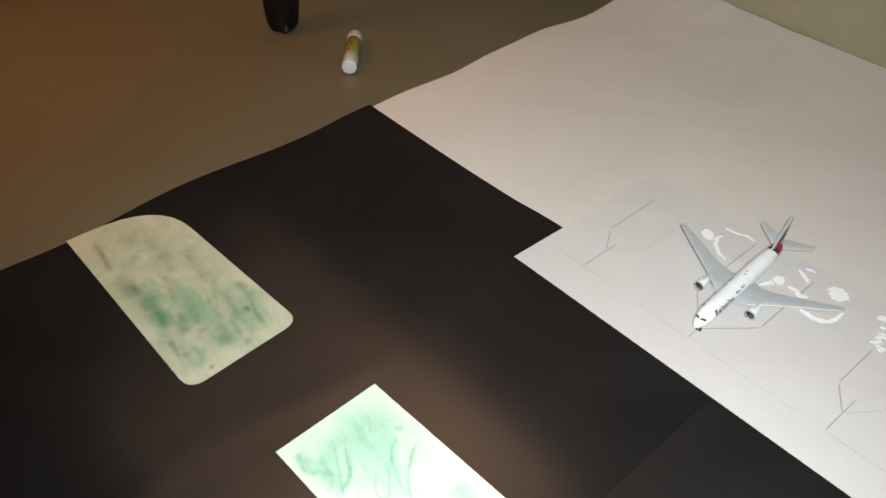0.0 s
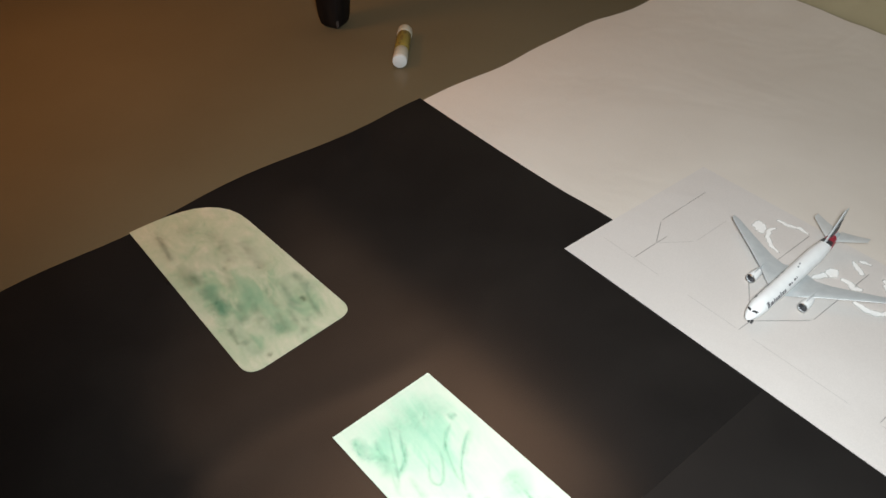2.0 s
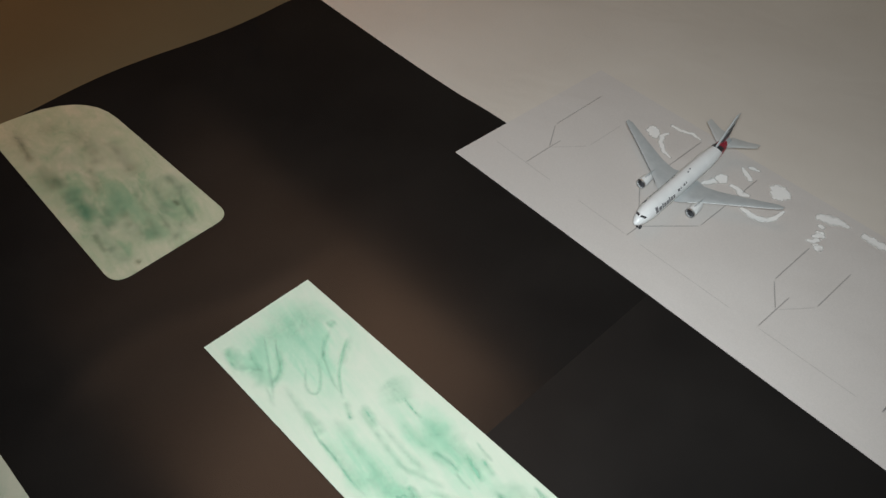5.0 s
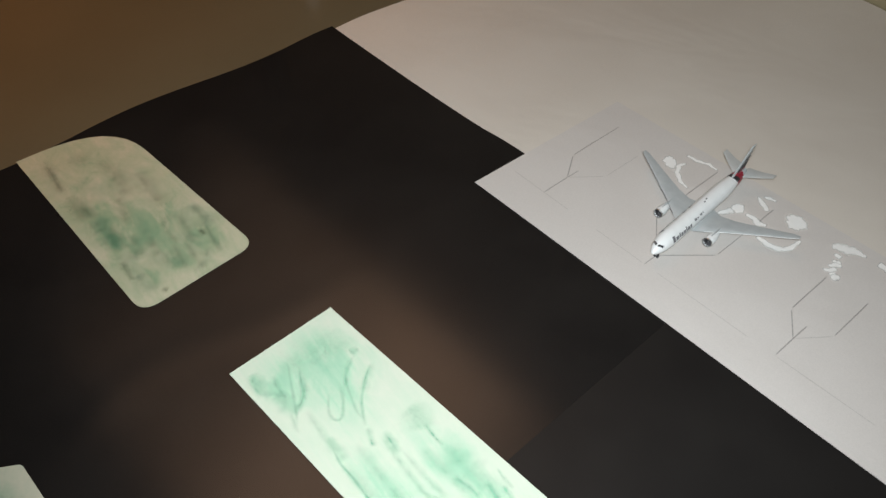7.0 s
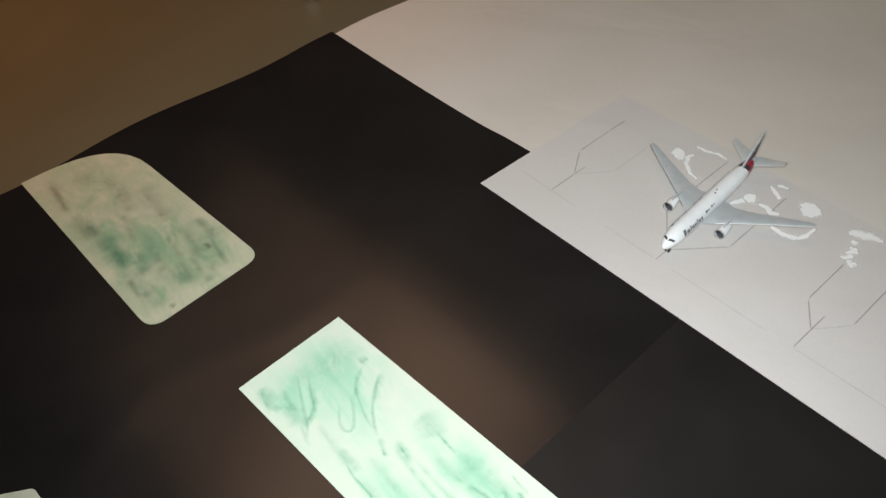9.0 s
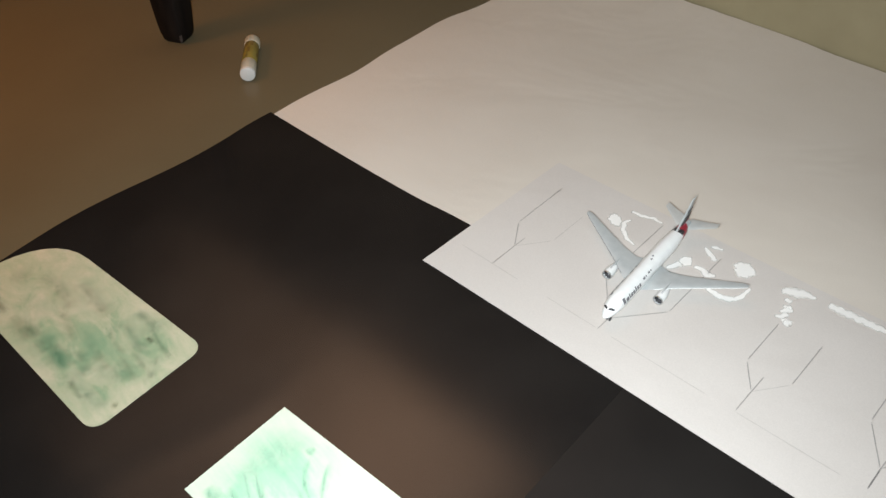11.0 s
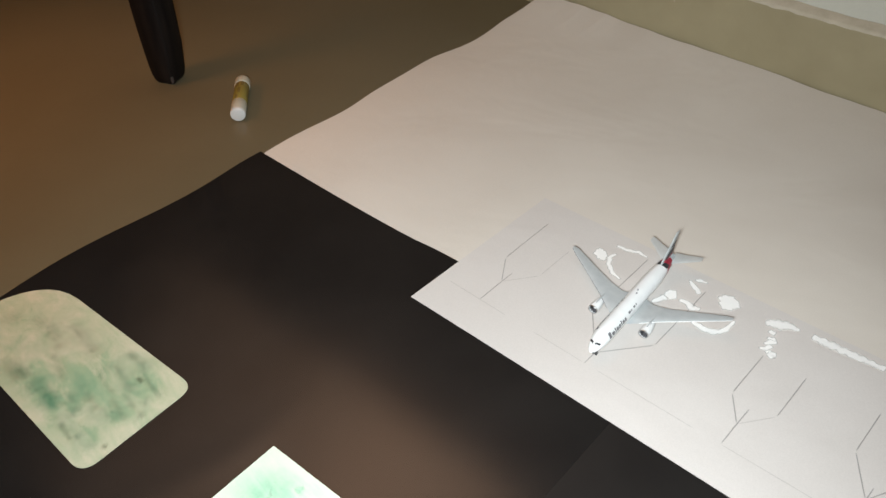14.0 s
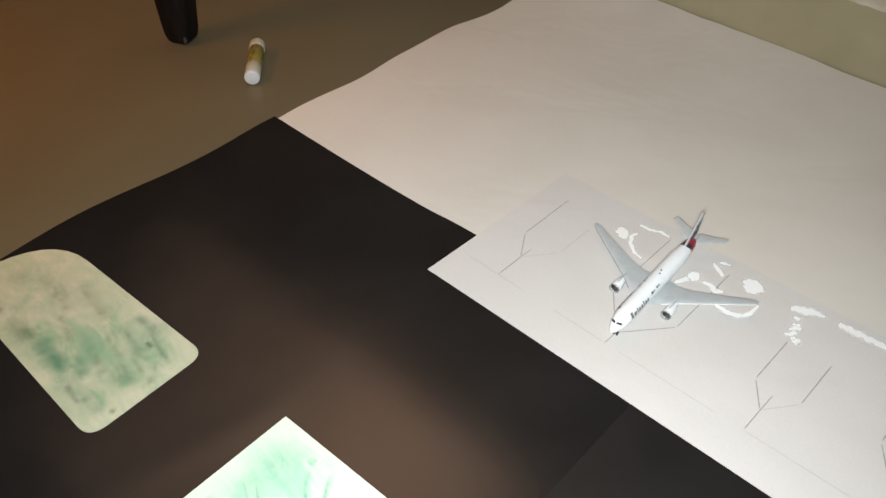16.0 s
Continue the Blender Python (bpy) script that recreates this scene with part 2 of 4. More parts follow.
GLOSS_WHITE = material("white_enamel", (0.82, 0.83, 0.82), 0.28, 0, 0.5)
WING_GREY = material("grey_enamel", (0.44, 0.47, 0.47), 0.36, 0, 0.5)
TAIL_GREY = material("pale_grey_enamel", (0.48, 0.485, 0.47), 0.4, 0, 0.5)
for mat, a, b in ((GLOSS_WHITE, (0.78, 0.79, 0.78), (0.84, 0.85, 0.84)), (WING_GREY, (0.385, 0.405, 0.408), (0.450, 0.470, 0.468)), (TAIL_GREY, (0.45, 0.455, 0.44), (0.51, 0.515, 0.50))):
    g = Graph(mat)
    g.colour(g.ramp(g.noise(g.place(), 120, 4), [(0.3, a), (0.7, b)]))
DARK_TRIM = material("dark_trim", (0.03, 0.03, 0.033), 0.4, 0, 0.5)
LETTER_GREY = material("letter_grey", (0.15, 0.15, 0.16), 0.4, 0, 0.5)
TAIL_RED = material("red_enamel", (0.30, 0.022, 0.04), 0.35, 0, 0.5)
CHROME = material("bare_metal", (0.55, 0.54, 0.52), 0.3, 1.0)
EDGE_SHADE = material("edge_shade", (0.10, 0.105, 0.11), 0.4, 0, 0.5)
FAN_METAL = material("fan_metal", (0.045, 0.045, 0.05), 0.6, 0.1)
STICK_WHITE = material("white_plastic", (0.54, 0.535, 0.515), 0.38, 0, 0.5)
STICK_CAP = material("dimmed_plastic", (0.42, 0.40, 0.32), 0.45, 0, 0.4)
STICK_LABEL = material("yellow_label", (0.215, 0.170, 0.033), 0.4, 0, 0.5)
LABEL_BROWN = material("brown_print", (0.15, 0.105, 0.025), 0.4, 0, 0.5)
FOOT_PALE = material("pale_foot_tone", (0.055, 0.042, 0.036), 0.7, 0, 0.3)
LEG_BLACK = material("black_stained_wood", (0.010, 0.007, 0.006), 0.55, 0, 0.12)
g = Graph(LEG_BLACK)
g.colour(g.ramp(g.noise(g.mapped(0, (1, 1, 0.12)), 90, 5), [(0.35, (0.005, 0.004, 0.004)), (0.75, (0.014, 0.010, 0.008))]))
g.bump(g.noise(g.mapped(0, (1, 1, 0.12)), 140, 4), 0.3, 0.0006)


# ---- mesh helpers ----
def part(name, bm, mat, parent=None, label="", smooth=False):
    me = bpy.data.meshes.new(name)
    bmesh.ops.recalc_face_normals(bm, faces=bm.faces)
    bm.to_mesh(me)
    bm.free()
    me.materials.append(mat)
    for p in me.polygons:
        p.use_smooth = smooth
    if smooth:
        me.set_sharp_from_angle(angle=radians(48))
    ob = new(name, me)
    if parent:
        ob.parent = parent
    if label:
        ob["label"] = label
    return ob


def box(bm, x0, x1, y0, y1, z0, z1, bevel=0.0):
    made = bmesh.ops.create_cube(bm, size=1.0, matrix=Matrix.Translation(((x0 + x1) / 2, (y0 + y1) / 2, (z0 + z1) / 2)) @ Matrix.Diagonal((x1 - x0, y1 - y0, z1 - z0, 1)))
    if bevel:
        edges = {e for v in made["verts"] for e in v.link_edges}
        bmesh.ops.bevel(bm, geom=list(edges), offset=bevel, segments=2, affect="EDGES", profile=0.5)


def loft(bm, rings, caps=True):
    """Joins closed rings of points, one after the other."""
    rows_ = [[bm.verts.new(p) for p in ring] for ring in rings]
    n = len(rows_[0])
    for a, b in zip(rows_, rows_[1:]):
        for i in range(n):
            bm.faces.new((a[i], a[(i + 1) % n], b[(i + 1) % n], b[i]))
    if caps:
        bm.faces.new(rows_[0])
        bm.faces.new(rows_[-1])


def lift(x, y):
    """How far the loose paper stands off the floor: slight swells near its free edges only."""
    near = max(0.0, min(1.0, (-x - 0.12) / 0.18))
    return 0.0007 * near * (1 + noise.noise((x * 7, y * 9, 3.1)))


def sheet(name, left, right, front, back, z, mat, nx=60, ny=60, thick=0.00035, rise=None):
    """A sheet of paper between four edges; left and right give x by y, front and back give y by x."""
    bm = bmesh.new()
    top, low = [], []
    y_mid0, y_mid1 = front(0), back(0)
    for j in range(ny + 1):
        v = j / ny
        for i in range(nx + 1):
            u = i / nx
            y = y_mid0 + (y_mid1 - y_mid0) * v
            x = left(y) + (right(y) - left(y)) * u
            y = front(x) + (back(x) - front(x)) * v
            h = z + lift(x, y) + (rise(x, y) if rise else 0.0)
            top.append(bm.verts.new((x, y, h)))
            low.append(bm.verts.new((x, y, h - thick)))
    w = nx + 1
    for j in range(ny):
        for i in range(nx):
            a = j * w + i
            bm.faces.new((top[a], top[a + 1], top[a + w + 1], top[a + w]))
            bm.faces.new((low[a], low[a + w], low[a + w + 1], low[a + 1]))
    rim = [j for j in range(w)] + [j * w + nx for j in range(1, ny + 1)] + [ny * w + i for i in range(nx - 1, -1, -1)] + [j * w for j in range(ny - 1, 0, -1)]
    for a, b in zip(rim, rim[1:] + rim[:1]):
        bm.faces.new((top[a], low[a], low[b], top[b]))
    return part(name, bm, mat, smooth=False)


def card(name, outline, z, mat, thick=0.00045, steps=70):
    """A cut card of any convex outline, gridded along x so that it follows the paper under it."""
    bm = bmesh.new()
    f = bm.faces.new([bm.verts.new((x, y, 0)) for x, y in outline])
    xs = [p[0] for p in outline]
    for i in range(1, steps):
        bmesh.ops.bisect_plane(bm, geom=bm.verts[:] + bm.edges[:] + bm.faces[:], plane_co=(min(xs) + (max(xs) - min(xs)) * i / steps, 0, 0), plane_no=(1, 0, 0))
    ext = bmesh.ops.extrude_face_region(bm, geom=bm.faces[:])
    bm.verts.ensure_lookup_table()
    upper = {v for v in ext["geom"] if isinstance(v, bmesh.types.BMVert)}
    for v in bm.verts:
        v.co.z = z + lift(v.co.x, v.co.y) - (0 if v in upper else thick)
    return part(name, bm, mat)


def softened(corners, cuts, n=8):
    """The outline of a card whose corners are rounded off; cuts: how far before and after each corner the curve begins and ends."""
    out = []
    for i, (c, (before, after)) in enumerate(zip(corners, cuts)):
        c, last, following = Vector(c), Vector(corners[i - 1]), Vector(corners[(i + 1) % len(corners)])
        if not before:
            out.append(tuple(c))
            continue
        p, q = c + (last - c).normalized() * before, c + (following - c).normalized() * after
        for k in range(n + 1):
            t = k / n
            bend = p * (1 - t) ** 2 + c * 2 * t * (1 - t) + q * t * t
            out.append(tuple(bend))
    return out


def film(points, widths, z, seed=0.0, ragged=0.3, step=0.0012, fade=0.0):
    """A thin film of paint or graphite along a line; cover falls off at its rims and ends."""
    bm = bmesh.new()
    cover = bm.verts.layers.float.new("cover")
    pts = [Vector((*p, 0)) for p in points]
    line, wide = [], []
    for i in range(len(pts) - 1):
        n = max(1, int((pts[i + 1] - pts[i]).length / step))
        for k in range(n):
            line.append(pts[i].lerp(pts[i + 1], k / n))
            wide.append(widths[i] + (widths[i + 1] - widths[i]) * k / n)
    line.append(pts[-1])
    wide.append(widths[-1])
    rows_ = []
    for i, p in enumerate(line):
        d = (line[min(i + 1, len(line) - 1)] - line[max(i - 1, 0)]).normalized()
        s = Vector((-d.y, d.x, 0))
        end = min(1.0, min(i, len(line) - 1 - i) * step / fade) if fade else 1.0
        row = []
        for across, full in ((-1, 0.0), (-0.6, 0.7), (0, 1.0), (0.6, 0.7), (1, 0.0)):
            r = 1 + ragged * noise.noise((p.x * 240, p.y * 240, seed + across))
            q = p + s * across * wide[i] / 2 * r
            v = bm.verts.new((q.x, q.y, z + lift(q.x, q.y)))
            v[cover] = full * end
            row.append(v)
        rows_.append(row)
    for a, b in zip(rows_, rows_[1:]):
        for k in range(4):
            bm.faces.new((a[k], a[k + 1], b[k + 1], b[k]))
    return bm


# ---- the room ----
WALL_Y, FLOOR_Z = 0.592, -0.0016
bm = bmesh.new()
box(bm, -2.6, 2.2, -2.4, WALL_Y, -0.12, FLOOR_Z)
tagged(part("floor", bm, FLOOR), "polished plain brown floor, dull and warm in lamplight", "floor", kind="structure")
bm = bmesh.new()
box(bm, -2.6, 2.2, WALL_Y + 0.006, WALL_Y + 0.12, -0.12, 2.5)
tagged(part("wall_north", bm, WALL_PAINT), "plain off-white painted wall above a beige skirting", "wall", kind="structure")
for name, (x0, x1, y0, y1) in {"wall_south": (-2.6, 2.2, -2.5, -2.4), "wall_west": (-2.7, -2.6, -2.4, WALL_Y), "wall_east": (2.2, 2.3, -2.4, WALL_Y)}.items():
    bm = bmesh.new()
    box(bm, x0, x1, y0, y1, -0.12, 2.5)
    tagged(part(name, bm, WALL_PAINT), "plain off-white painted wall of the room", "wall", kind="structure")
bm = bmesh.new()
box(bm, -2.6, 2.2, -2.4, WALL_Y, 2.5, 2.6)
tagged(part("ceiling", bm, WALL_PAINT), "plain off-white ceiling", "ceiling", kind="structure")

skirting = tagged(new("baseboard"), "beige glazed skirting with pale joints and a rough top line", "baseboard", kind="structure")
SKIRT_TOP = 0.0955
edges = [-0.068 + 0.40 * k for k in range(-6, 6)]
for a, b in zip(edges, edges[1:]):
    bm = bmesh.new()
    box(bm, a, b, WALL_Y - 0.008, WALL_Y + 0.0058, -0.02, SKIRT_TOP)
    part("skirting_tile", bm, SKIRTING, skirting)
for a in edges[1:-1]:
    bm = bmesh.new()
    rings = []
    for z, w, d in ((0.062, 0.0003, 0.0079), (0.068, 0.0007, 0.0083), (0.076, 0.0019, 0.0086), (0.086, 0.0026, 0.0088), (SKIRT_TOP - 0.001, 0.0028, 0.0089)):
        rings.append([(a - w, WALL_Y - d, z), (a + w * 0.8, WALL_Y - d, z), (a + w * 0.8, WALL_Y - 0.0070, z), (a - w, WALL_Y - 0.0070, z)])
    loft(bm, rings)
    part("joint_filler", bm, GROUT, skirting, "pale filler left in the joint")
bm = bmesh.new()
n = 520
for k in range(n + 1):
    x = -1.2 + 2.4 * k / n
    rough = noise.noise((x * 55, 0, 0)) + 0.6 * noise.noise((x * 170, 4, 0))
    low = SKIRT_TOP - 0.0012 - 0.0026 * max(-0.35, rough)
    front = WALL_Y - 0.0083 - 0.0004 * rough
    back = SKIRT_TOP + 0.0075 + 0.0015 * noise.noise((x * 30, 9, 0))
    for p in ((x, WALL_Y + 0.0058, back), (x, front + 0.0030, SKIRT_TOP + 0.0035), (x, front, SKIRT_TOP + 0.0006), (x, front, low), (x, WALL_Y - 0.0072, low - 0.0004), (x, WALL_Y + 0.0058, low - 0.0004)):
        bm.verts.new(p)
bm.verts.ensure_lookup_table()
for k in range(n):
    for i in range(6):
        a, b = 6 * k + i, 6 * k + (i + 1) % 6
        bm.faces.new((bm.verts[a], bm.verts[b], bm.verts[b + 6], bm.verts[a + 6]))
part("rough_top_line", bm, GROUT, skirting, "rough pale filler line", True)


# ---- the paper layers ----
def white_left(y):
    return -0.303 + 0.006 * math.exp(-((y - 0.20) / 0.05) ** 2) + 0.0135 / (1 + math.exp((0.385 - y) / 0.016)) + 0.12 * max(0.0, y - 0.50) + 0.0010 * math.sin(y * 47)


def curl(x, y):
    """The roll's end rides up the wall."""
    t = max(0.0, (y - 0.44) / 0.143)
    under = max(0.0, min(1.0, (y - 0.070) / 0.045)) * max(0.0, min(1.0, (x + 0.07) / 0.06))
    return 0.00105 * under * under * (3 - 2 * under) + max(0.0055, 0.0215 - 0.0265 * (x + 0.30)) * t * t * (1 + 0.14 * noise.noise((x * 17, 2.2, 0)) + 0.06 * noise.noise((x * 45, 5.1, 0)))


tagged(sheet("white_paper", white_left, lambda y: 0.95, lambda x: 0.02, lambda x: 0.583 + 0.0008 * math.sin(x * 31) - 0.0008, -0.0010, WHITE_PAPER, 100, 80, rise=curl),
       "large white roll paper, creased, curling up at the wall", "paper")


def ridge(x, y):
    """A low swell that runs across the black card between the green cards."""
    along = 1 / (1 + math.exp((y + 0.190) / 0.022))
    middle = 0.004 + 0.012 * math.sin((y + 0.26) * 22)
    return 0.0005 * along * math.exp(-((x - middle) / 0.019) ** 2)


def black_left(y):
    return -0.3085 + 0.0036 * math.sin(2 * math.pi * (y + 0.0925) / 0.25) * min(1.0, max(0.0, (0.066 - y) / 0.06)) - 0.0062 * math.exp(-((y + 0.22) / 0.075) ** 2)


tagged(sheet("black_card", black_left, lambda y: 0.235, lambda x: -0.66, lambda x: 0.0655 - 0.0022 * math.sin((x + 0.3) * 10) * (x < 0) + 0.0025 / (1 + math.exp((-0.045 - x) / 0.008)), -0.0005, BLACK_CARD, 120, 100, rise=ridge),
       "large black card with a soft sheen, laid as tarmac", "card", "black ground cards")
tagged(sheet("black_card", lambda y: 0.2255 - 0.010 * (y + 0.02), lambda y: 0.80, lambda x: -0.66, lambda x: 0.03, 0.0, BLACK_CARD_BACK, 20, 20),
       "second black card overlapping the first at a straight seam", "card", "black ground cards")
sheet_z = 0.0005
drawing = tagged(sheet("drawing_sheet", lambda y: -0.001 + 0.035 * max(0, y), lambda y: 0.66, lambda x: -0.0002 - 0.012 * max(0, x - 0.02), lambda x: 0.204, sheet_z, DRAWING_PAPER, 60, 20),
                 "white drawing sheet with pencilled aircraft stands, lying on black card", "paper")

# ---- green cards ----
layers = {}


def wash(owner, mat, wide, strength, *line):
    """One wet brush stroke along a bent line, soft at its rims and broken at its ends."""
    layers[owner] = layers.get(owner, 0) + 1
    z = owner["top"] + 0.00006 + 0.000008 * layers[owner]
    pts = [Vector((*p, 0)) for p in line]
    path = []
    for a, b, c, d in zip([pts[0]] + pts, pts, pts[1:], pts[2:] + [pts[-1]]):
        n = max(2, int((c - b).length / 0.0016))
        for k in range(n):
            t = k / n
            path.append(0.5 * (2 * b + (c - a) * t + (2 * a - 5 * b + 4 * c - d) * t * t + (3 * b - a - 3 * c + d) * t ** 3))
    path.append(pts[-1])
    bm = bmesh.new()
    cover = bm.verts.layers.float.new("cover")
    rows_, n = [], len(path) - 1
    for i, p in enumerate(path):
        d = (path[min(i + 1, n)] - path[max(i - 1, 0)]).normalized()
        side = Vector((-d.y, d.x, 0))
        ends = min(1.0, min(i, n - i) / max(1.0, 0.22 * n))
        thick = wide * (0.55 + 0.45 * math.sin(math.pi * min(1.0, (i + 1) / (0.5 * n + 1)) / 2)) * (1 + 0.35 * noise.noise((p.x * 90, p.y * 90, wide * 900)))
        pool = 0.8 + 0.45 * noise.noise((p.x * 150, p.y * 150, 7 + wide * 900))
        row = []
        for across, full in ((-1.5, 0.0), (-0.95, 0.13), (-0.55, 0.46), (-0.1, 1.0), (0.35, 0.74), (0.8, 0.30), (1.25, 0.0)):
            reach = across * thick / 2 * (1 + 0.35 * noise.noise((p.x * 200, p.y * 200, across + wide * 700)))
            q = p + side * reach
            v = bm.verts.new((q.x, q.y, z + lift(q.x, q.y)))
            v[cover] = full * ends * pool * strength
            row.append(v)
        rows_.append(row)
    for a, b in zip(rows_, rows_[1:]):
        for k in range(6):
            bm.faces.new((a[k], a[k + 1], b[k + 1], b[k]))
    part("brush_stroke", bm, mat, owner, {"deep_green_wash": "blotchy green brush stroke", "olive_wash": "dull olive brush stroke"}.get(mat.name, "pale green brush stroke"))


def streaks(owner, mat, seed, n, x0, x1, y0, y1, way, longest, widest):
    """Brush strokes laid side by side along a painted strip."""
    rng = random.Random(seed)
    for k in range(n):
        x, y, half, turn = rng.uniform(x0, x1), rng.uniform(y0, y1), rng.uniform(0.5, 1.0) * longest, radians(way + rng.uniform(-7, 7))
        d = Vector((math.cos(turn), math.sin(turn))) * half
        bow = Vector((-d.y, d.x)) * rng.uniform(-0.15, 0.15)
        wash(owner, mat, rng.uniform(0.3, 1.0) * widest, rng.uniform(0.3, 0.55), (x - d.x, y - d.y), (x + bow.x, y + bow.y), (x + d.x, y + d.y))


washed = tagged(card("green_card", softened(((-0.3090, -0.3106), (-0.0636, -0.3138), (-0.0694, -0.2018), (-0.3065, -0.2120)), ((0, 0), (0.017, 0.017), (0.015, 0.015), (0.060, 0.078))), 0.0001, GREEN_CARD),
                "white card with blotchy green watercolour and rounded corners", "card", "green cards")
washed["top"] = 0.0001
wash(washed, DEEP_WASH, 0.0215, 0.32, (-0.2192, -0.2942), (-0.1933, -0.2916), (-0.1695, -0.2904))
wash(washed, DEEP_WASH, 0.0218, 0.46, (-0.1874, -0.2947), (-0.1657, -0.2924), (-0.1391, -0.2932))
wash(washed, DEEP_WASH, 0.0137, 0.50, (-0.1708, -0.2877), (-0.1532, -0.2908), (-0.1367, -0.2945))
wash(washed, DEEP_WASH, 0.0159, 0.44, (-0.1511, -0.2784), (-0.1351, -0.2810), (-0.1178, -0.2875))
wash(washed, DEEP_WASH, 0.0186, 0.32, (-0.1392, -0.2973), (-0.1177, -0.2968), (-0.0950, -0.2963))
wash(washed, DEEP_WASH, 0.0170, 0.22, (-0.1673, -0.2609), (-0.1359, -0.2679), (-0.1009, -0.2786))
wash(washed, DEEP_WASH, 0.0253, 0.36, (-0.1133, -0.2672), (-0.0926, -0.2657), (-0.0862, -0.2689))
wash(washed, DEEP_WASH, 0.0174, 0.30, (-0.1036, -0.2965), (-0.0858, -0.2954), (-0.0788, -0.2888))
wash(washed, DEEP_WASH, 0.0166, 0.24, (-0.1454, -0.2517), (-0.1463, -0.2359), (-0.1409, -0.2235))
wash(washed, OLIVE_WASH, 0.0081, 0.20, (-0.1460, -0.2482), (-0.1279, -0.2512), (-0.1132, -0.2513))
wash(washed, DEEP_WASH, 0.0093, 0.26, (-0.1456, -0.2330), (-0.1243, -0.2370), (-0.1067, -0.2422))
wash(washed, DEEP_WASH, 0.0156, 0.40, (-0.1529, -0.2177), (-0.1362, -0.2170), (-0.1129, -0.2162))
wash(washed, OLIVE_WASH, 0.0072, 0.22, (-0.1478, -0.2159), (-0.1343, -0.2163), (-0.1234, -0.2151))
wash(washed, DEEP_WASH, 0.0092, 0.30, (-0.1236, -0.2195), (-0.1004, -0.2252), (-0.0790, -0.2279))
wash(washed, OLIVE_WASH, 0.0051, 0.20, (-0.1132, -0.2227), (-0.0944, -0.2268), (-0.0814, -0.2285))
wash(washed, OLIVE_WASH, 0.0058, 0.62, (-0.1171, -0.2292), (-0.1128, -0.2285), (-0.1073, -0.2287))
wash(washed, OLIVE_WASH, 0.0056, 0.18, (-0.1129, -0.2449), (-0.0881, -0.2494), (-0.0717, -0.2488))
wash(washed, OLIVE_WASH, 0.0067, 0.17, (-0.1159, -0.2561), (-0.0980, -0.2583), (-0.0819, -0.2617))
wash(washed, OLIVE_WASH, 0.0068, 0.17, (-0.1377, -0.2659), (-0.1237, -0.2686), (-0.1100, -0.2712))
wash(washed, OLIVE_WASH, 0.0049, 0.34, (-0.1249, -0.2989), (-0.1125, -0.3006), (-0.0999, -0.3016))
wash(washed, OLIVE_WASH, 0.0074, 0.42, (-0.0768, -0.2875), (-0.0728, -0.2867), (-0.0710, -0.2855))
wash(washed, DEEP_WASH, 0.0100, 0.28, (-0.0935, -0.2318), (-0.0797, -0.2460), (-0.0748, -0.2597))
wash(washed, OLIVE_WASH, 0.0141, 0.34, (-0.2931, -0.2909), (-0.2700, -0.2937), (-0.2354, -0.2987))
wash(washed, OLIVE_WASH, 0.0051, 0.24, (-0.2810, -0.2917), (-0.2600, -0.2942), (-0.2402, -0.2974))
wash(washed, OLIVE_WASH, 0.0198, 0.30, (-0.2325, -0.2958), (-0.2116, -0.2961), (-0.1906, -0.2963))
wash(washed, OLIVE_WASH, 0.0218, 0.20, (-0.2769, -0.2753), (-0.2736, -0.2665), (-0.2648, -0.2566))
wash(washed, OLIVE_WASH, 0.0210, 0.26, (-0.2606, -0.2525), (-0.2314, -0.2489), (-0.1929, -0.2566))
wash(washed, OLIVE_WASH, 0.0174, 0.28, (-0.2214, -0.2308), (-0.1896, -0.2351), (-0.1624, -0.2363))
wash(washed, OLIVE_WASH, 0.0108, 0.28, (-0.2022, -0.2624), (-0.1829, -0.2674), (-0.1617, -0.2737))
wash(washed, DEEP_WASH, 0.0256, 0.15, (-0.2507, -0.2817), (-0.2265, -0.2756), (-0.1995, -0.2704))
wash(washed, DEEP_WASH, 0.0220, 0.24, (-0.1430, -0.2310), (-0.1130, -0.2370), (-0.0900, -0.2520))
wash(washed, DEEP_WASH, 0.0262, 0.12, (-0.2419, -0.2360), (-0.2129, -0.2332), (-0.1743, -0.2361))
strip = tagged(card("green_card", [(0.0342, -0.2944), (0.600, -0.2880), (0.600, -0.1790), (0.0324, -0.1968)], 0.0006, GREEN_STRIP),
               "long white strip brushed with pale green watercolour", "card", "green cards")
strip["top"] = 0.0006
wash(strip, GREEN_WASH, 0.0321, 0.34, (0.0616, -0.2684), (0.0590, -0.2457), (0.0599, -0.2217), (0.0823, -0.2210))
wash(strip, GREEN_WASH, 0.0137, 0.58, (0.0450, -0.2833), (0.0562, -0.2832), (0.0692, -0.2830))
wash(strip, GREEN_WASH, 0.0064, 0.60, (0.0483, -0.2841), (0.0617, -0.2874), (0.0697, -0.2861))
wash(strip, GREEN_WASH, 0.0072, 0.58, (0.0570, -0.2702), (0.0685, -0.2743), (0.0789, -0.2748), (0.0843, -0.2777))
wash(strip, GREEN_WASH, 0.0081, 0.60, (0.0689, -0.2875), (0.0717, -0.2796), (0.0811, -0.2739))
wash(strip, GREEN_WASH, 0.0151, 0.40, (0.0734, -0.2808), (0.0875, -0.2785), (0.0983, -0.2741))
wash(strip, GREEN_WASH, 0.0071, 0.42, (0.0687, -0.2531), (0.0847, -0.2614), (0.0927, -0.2709), (0.0961, -0.2793))
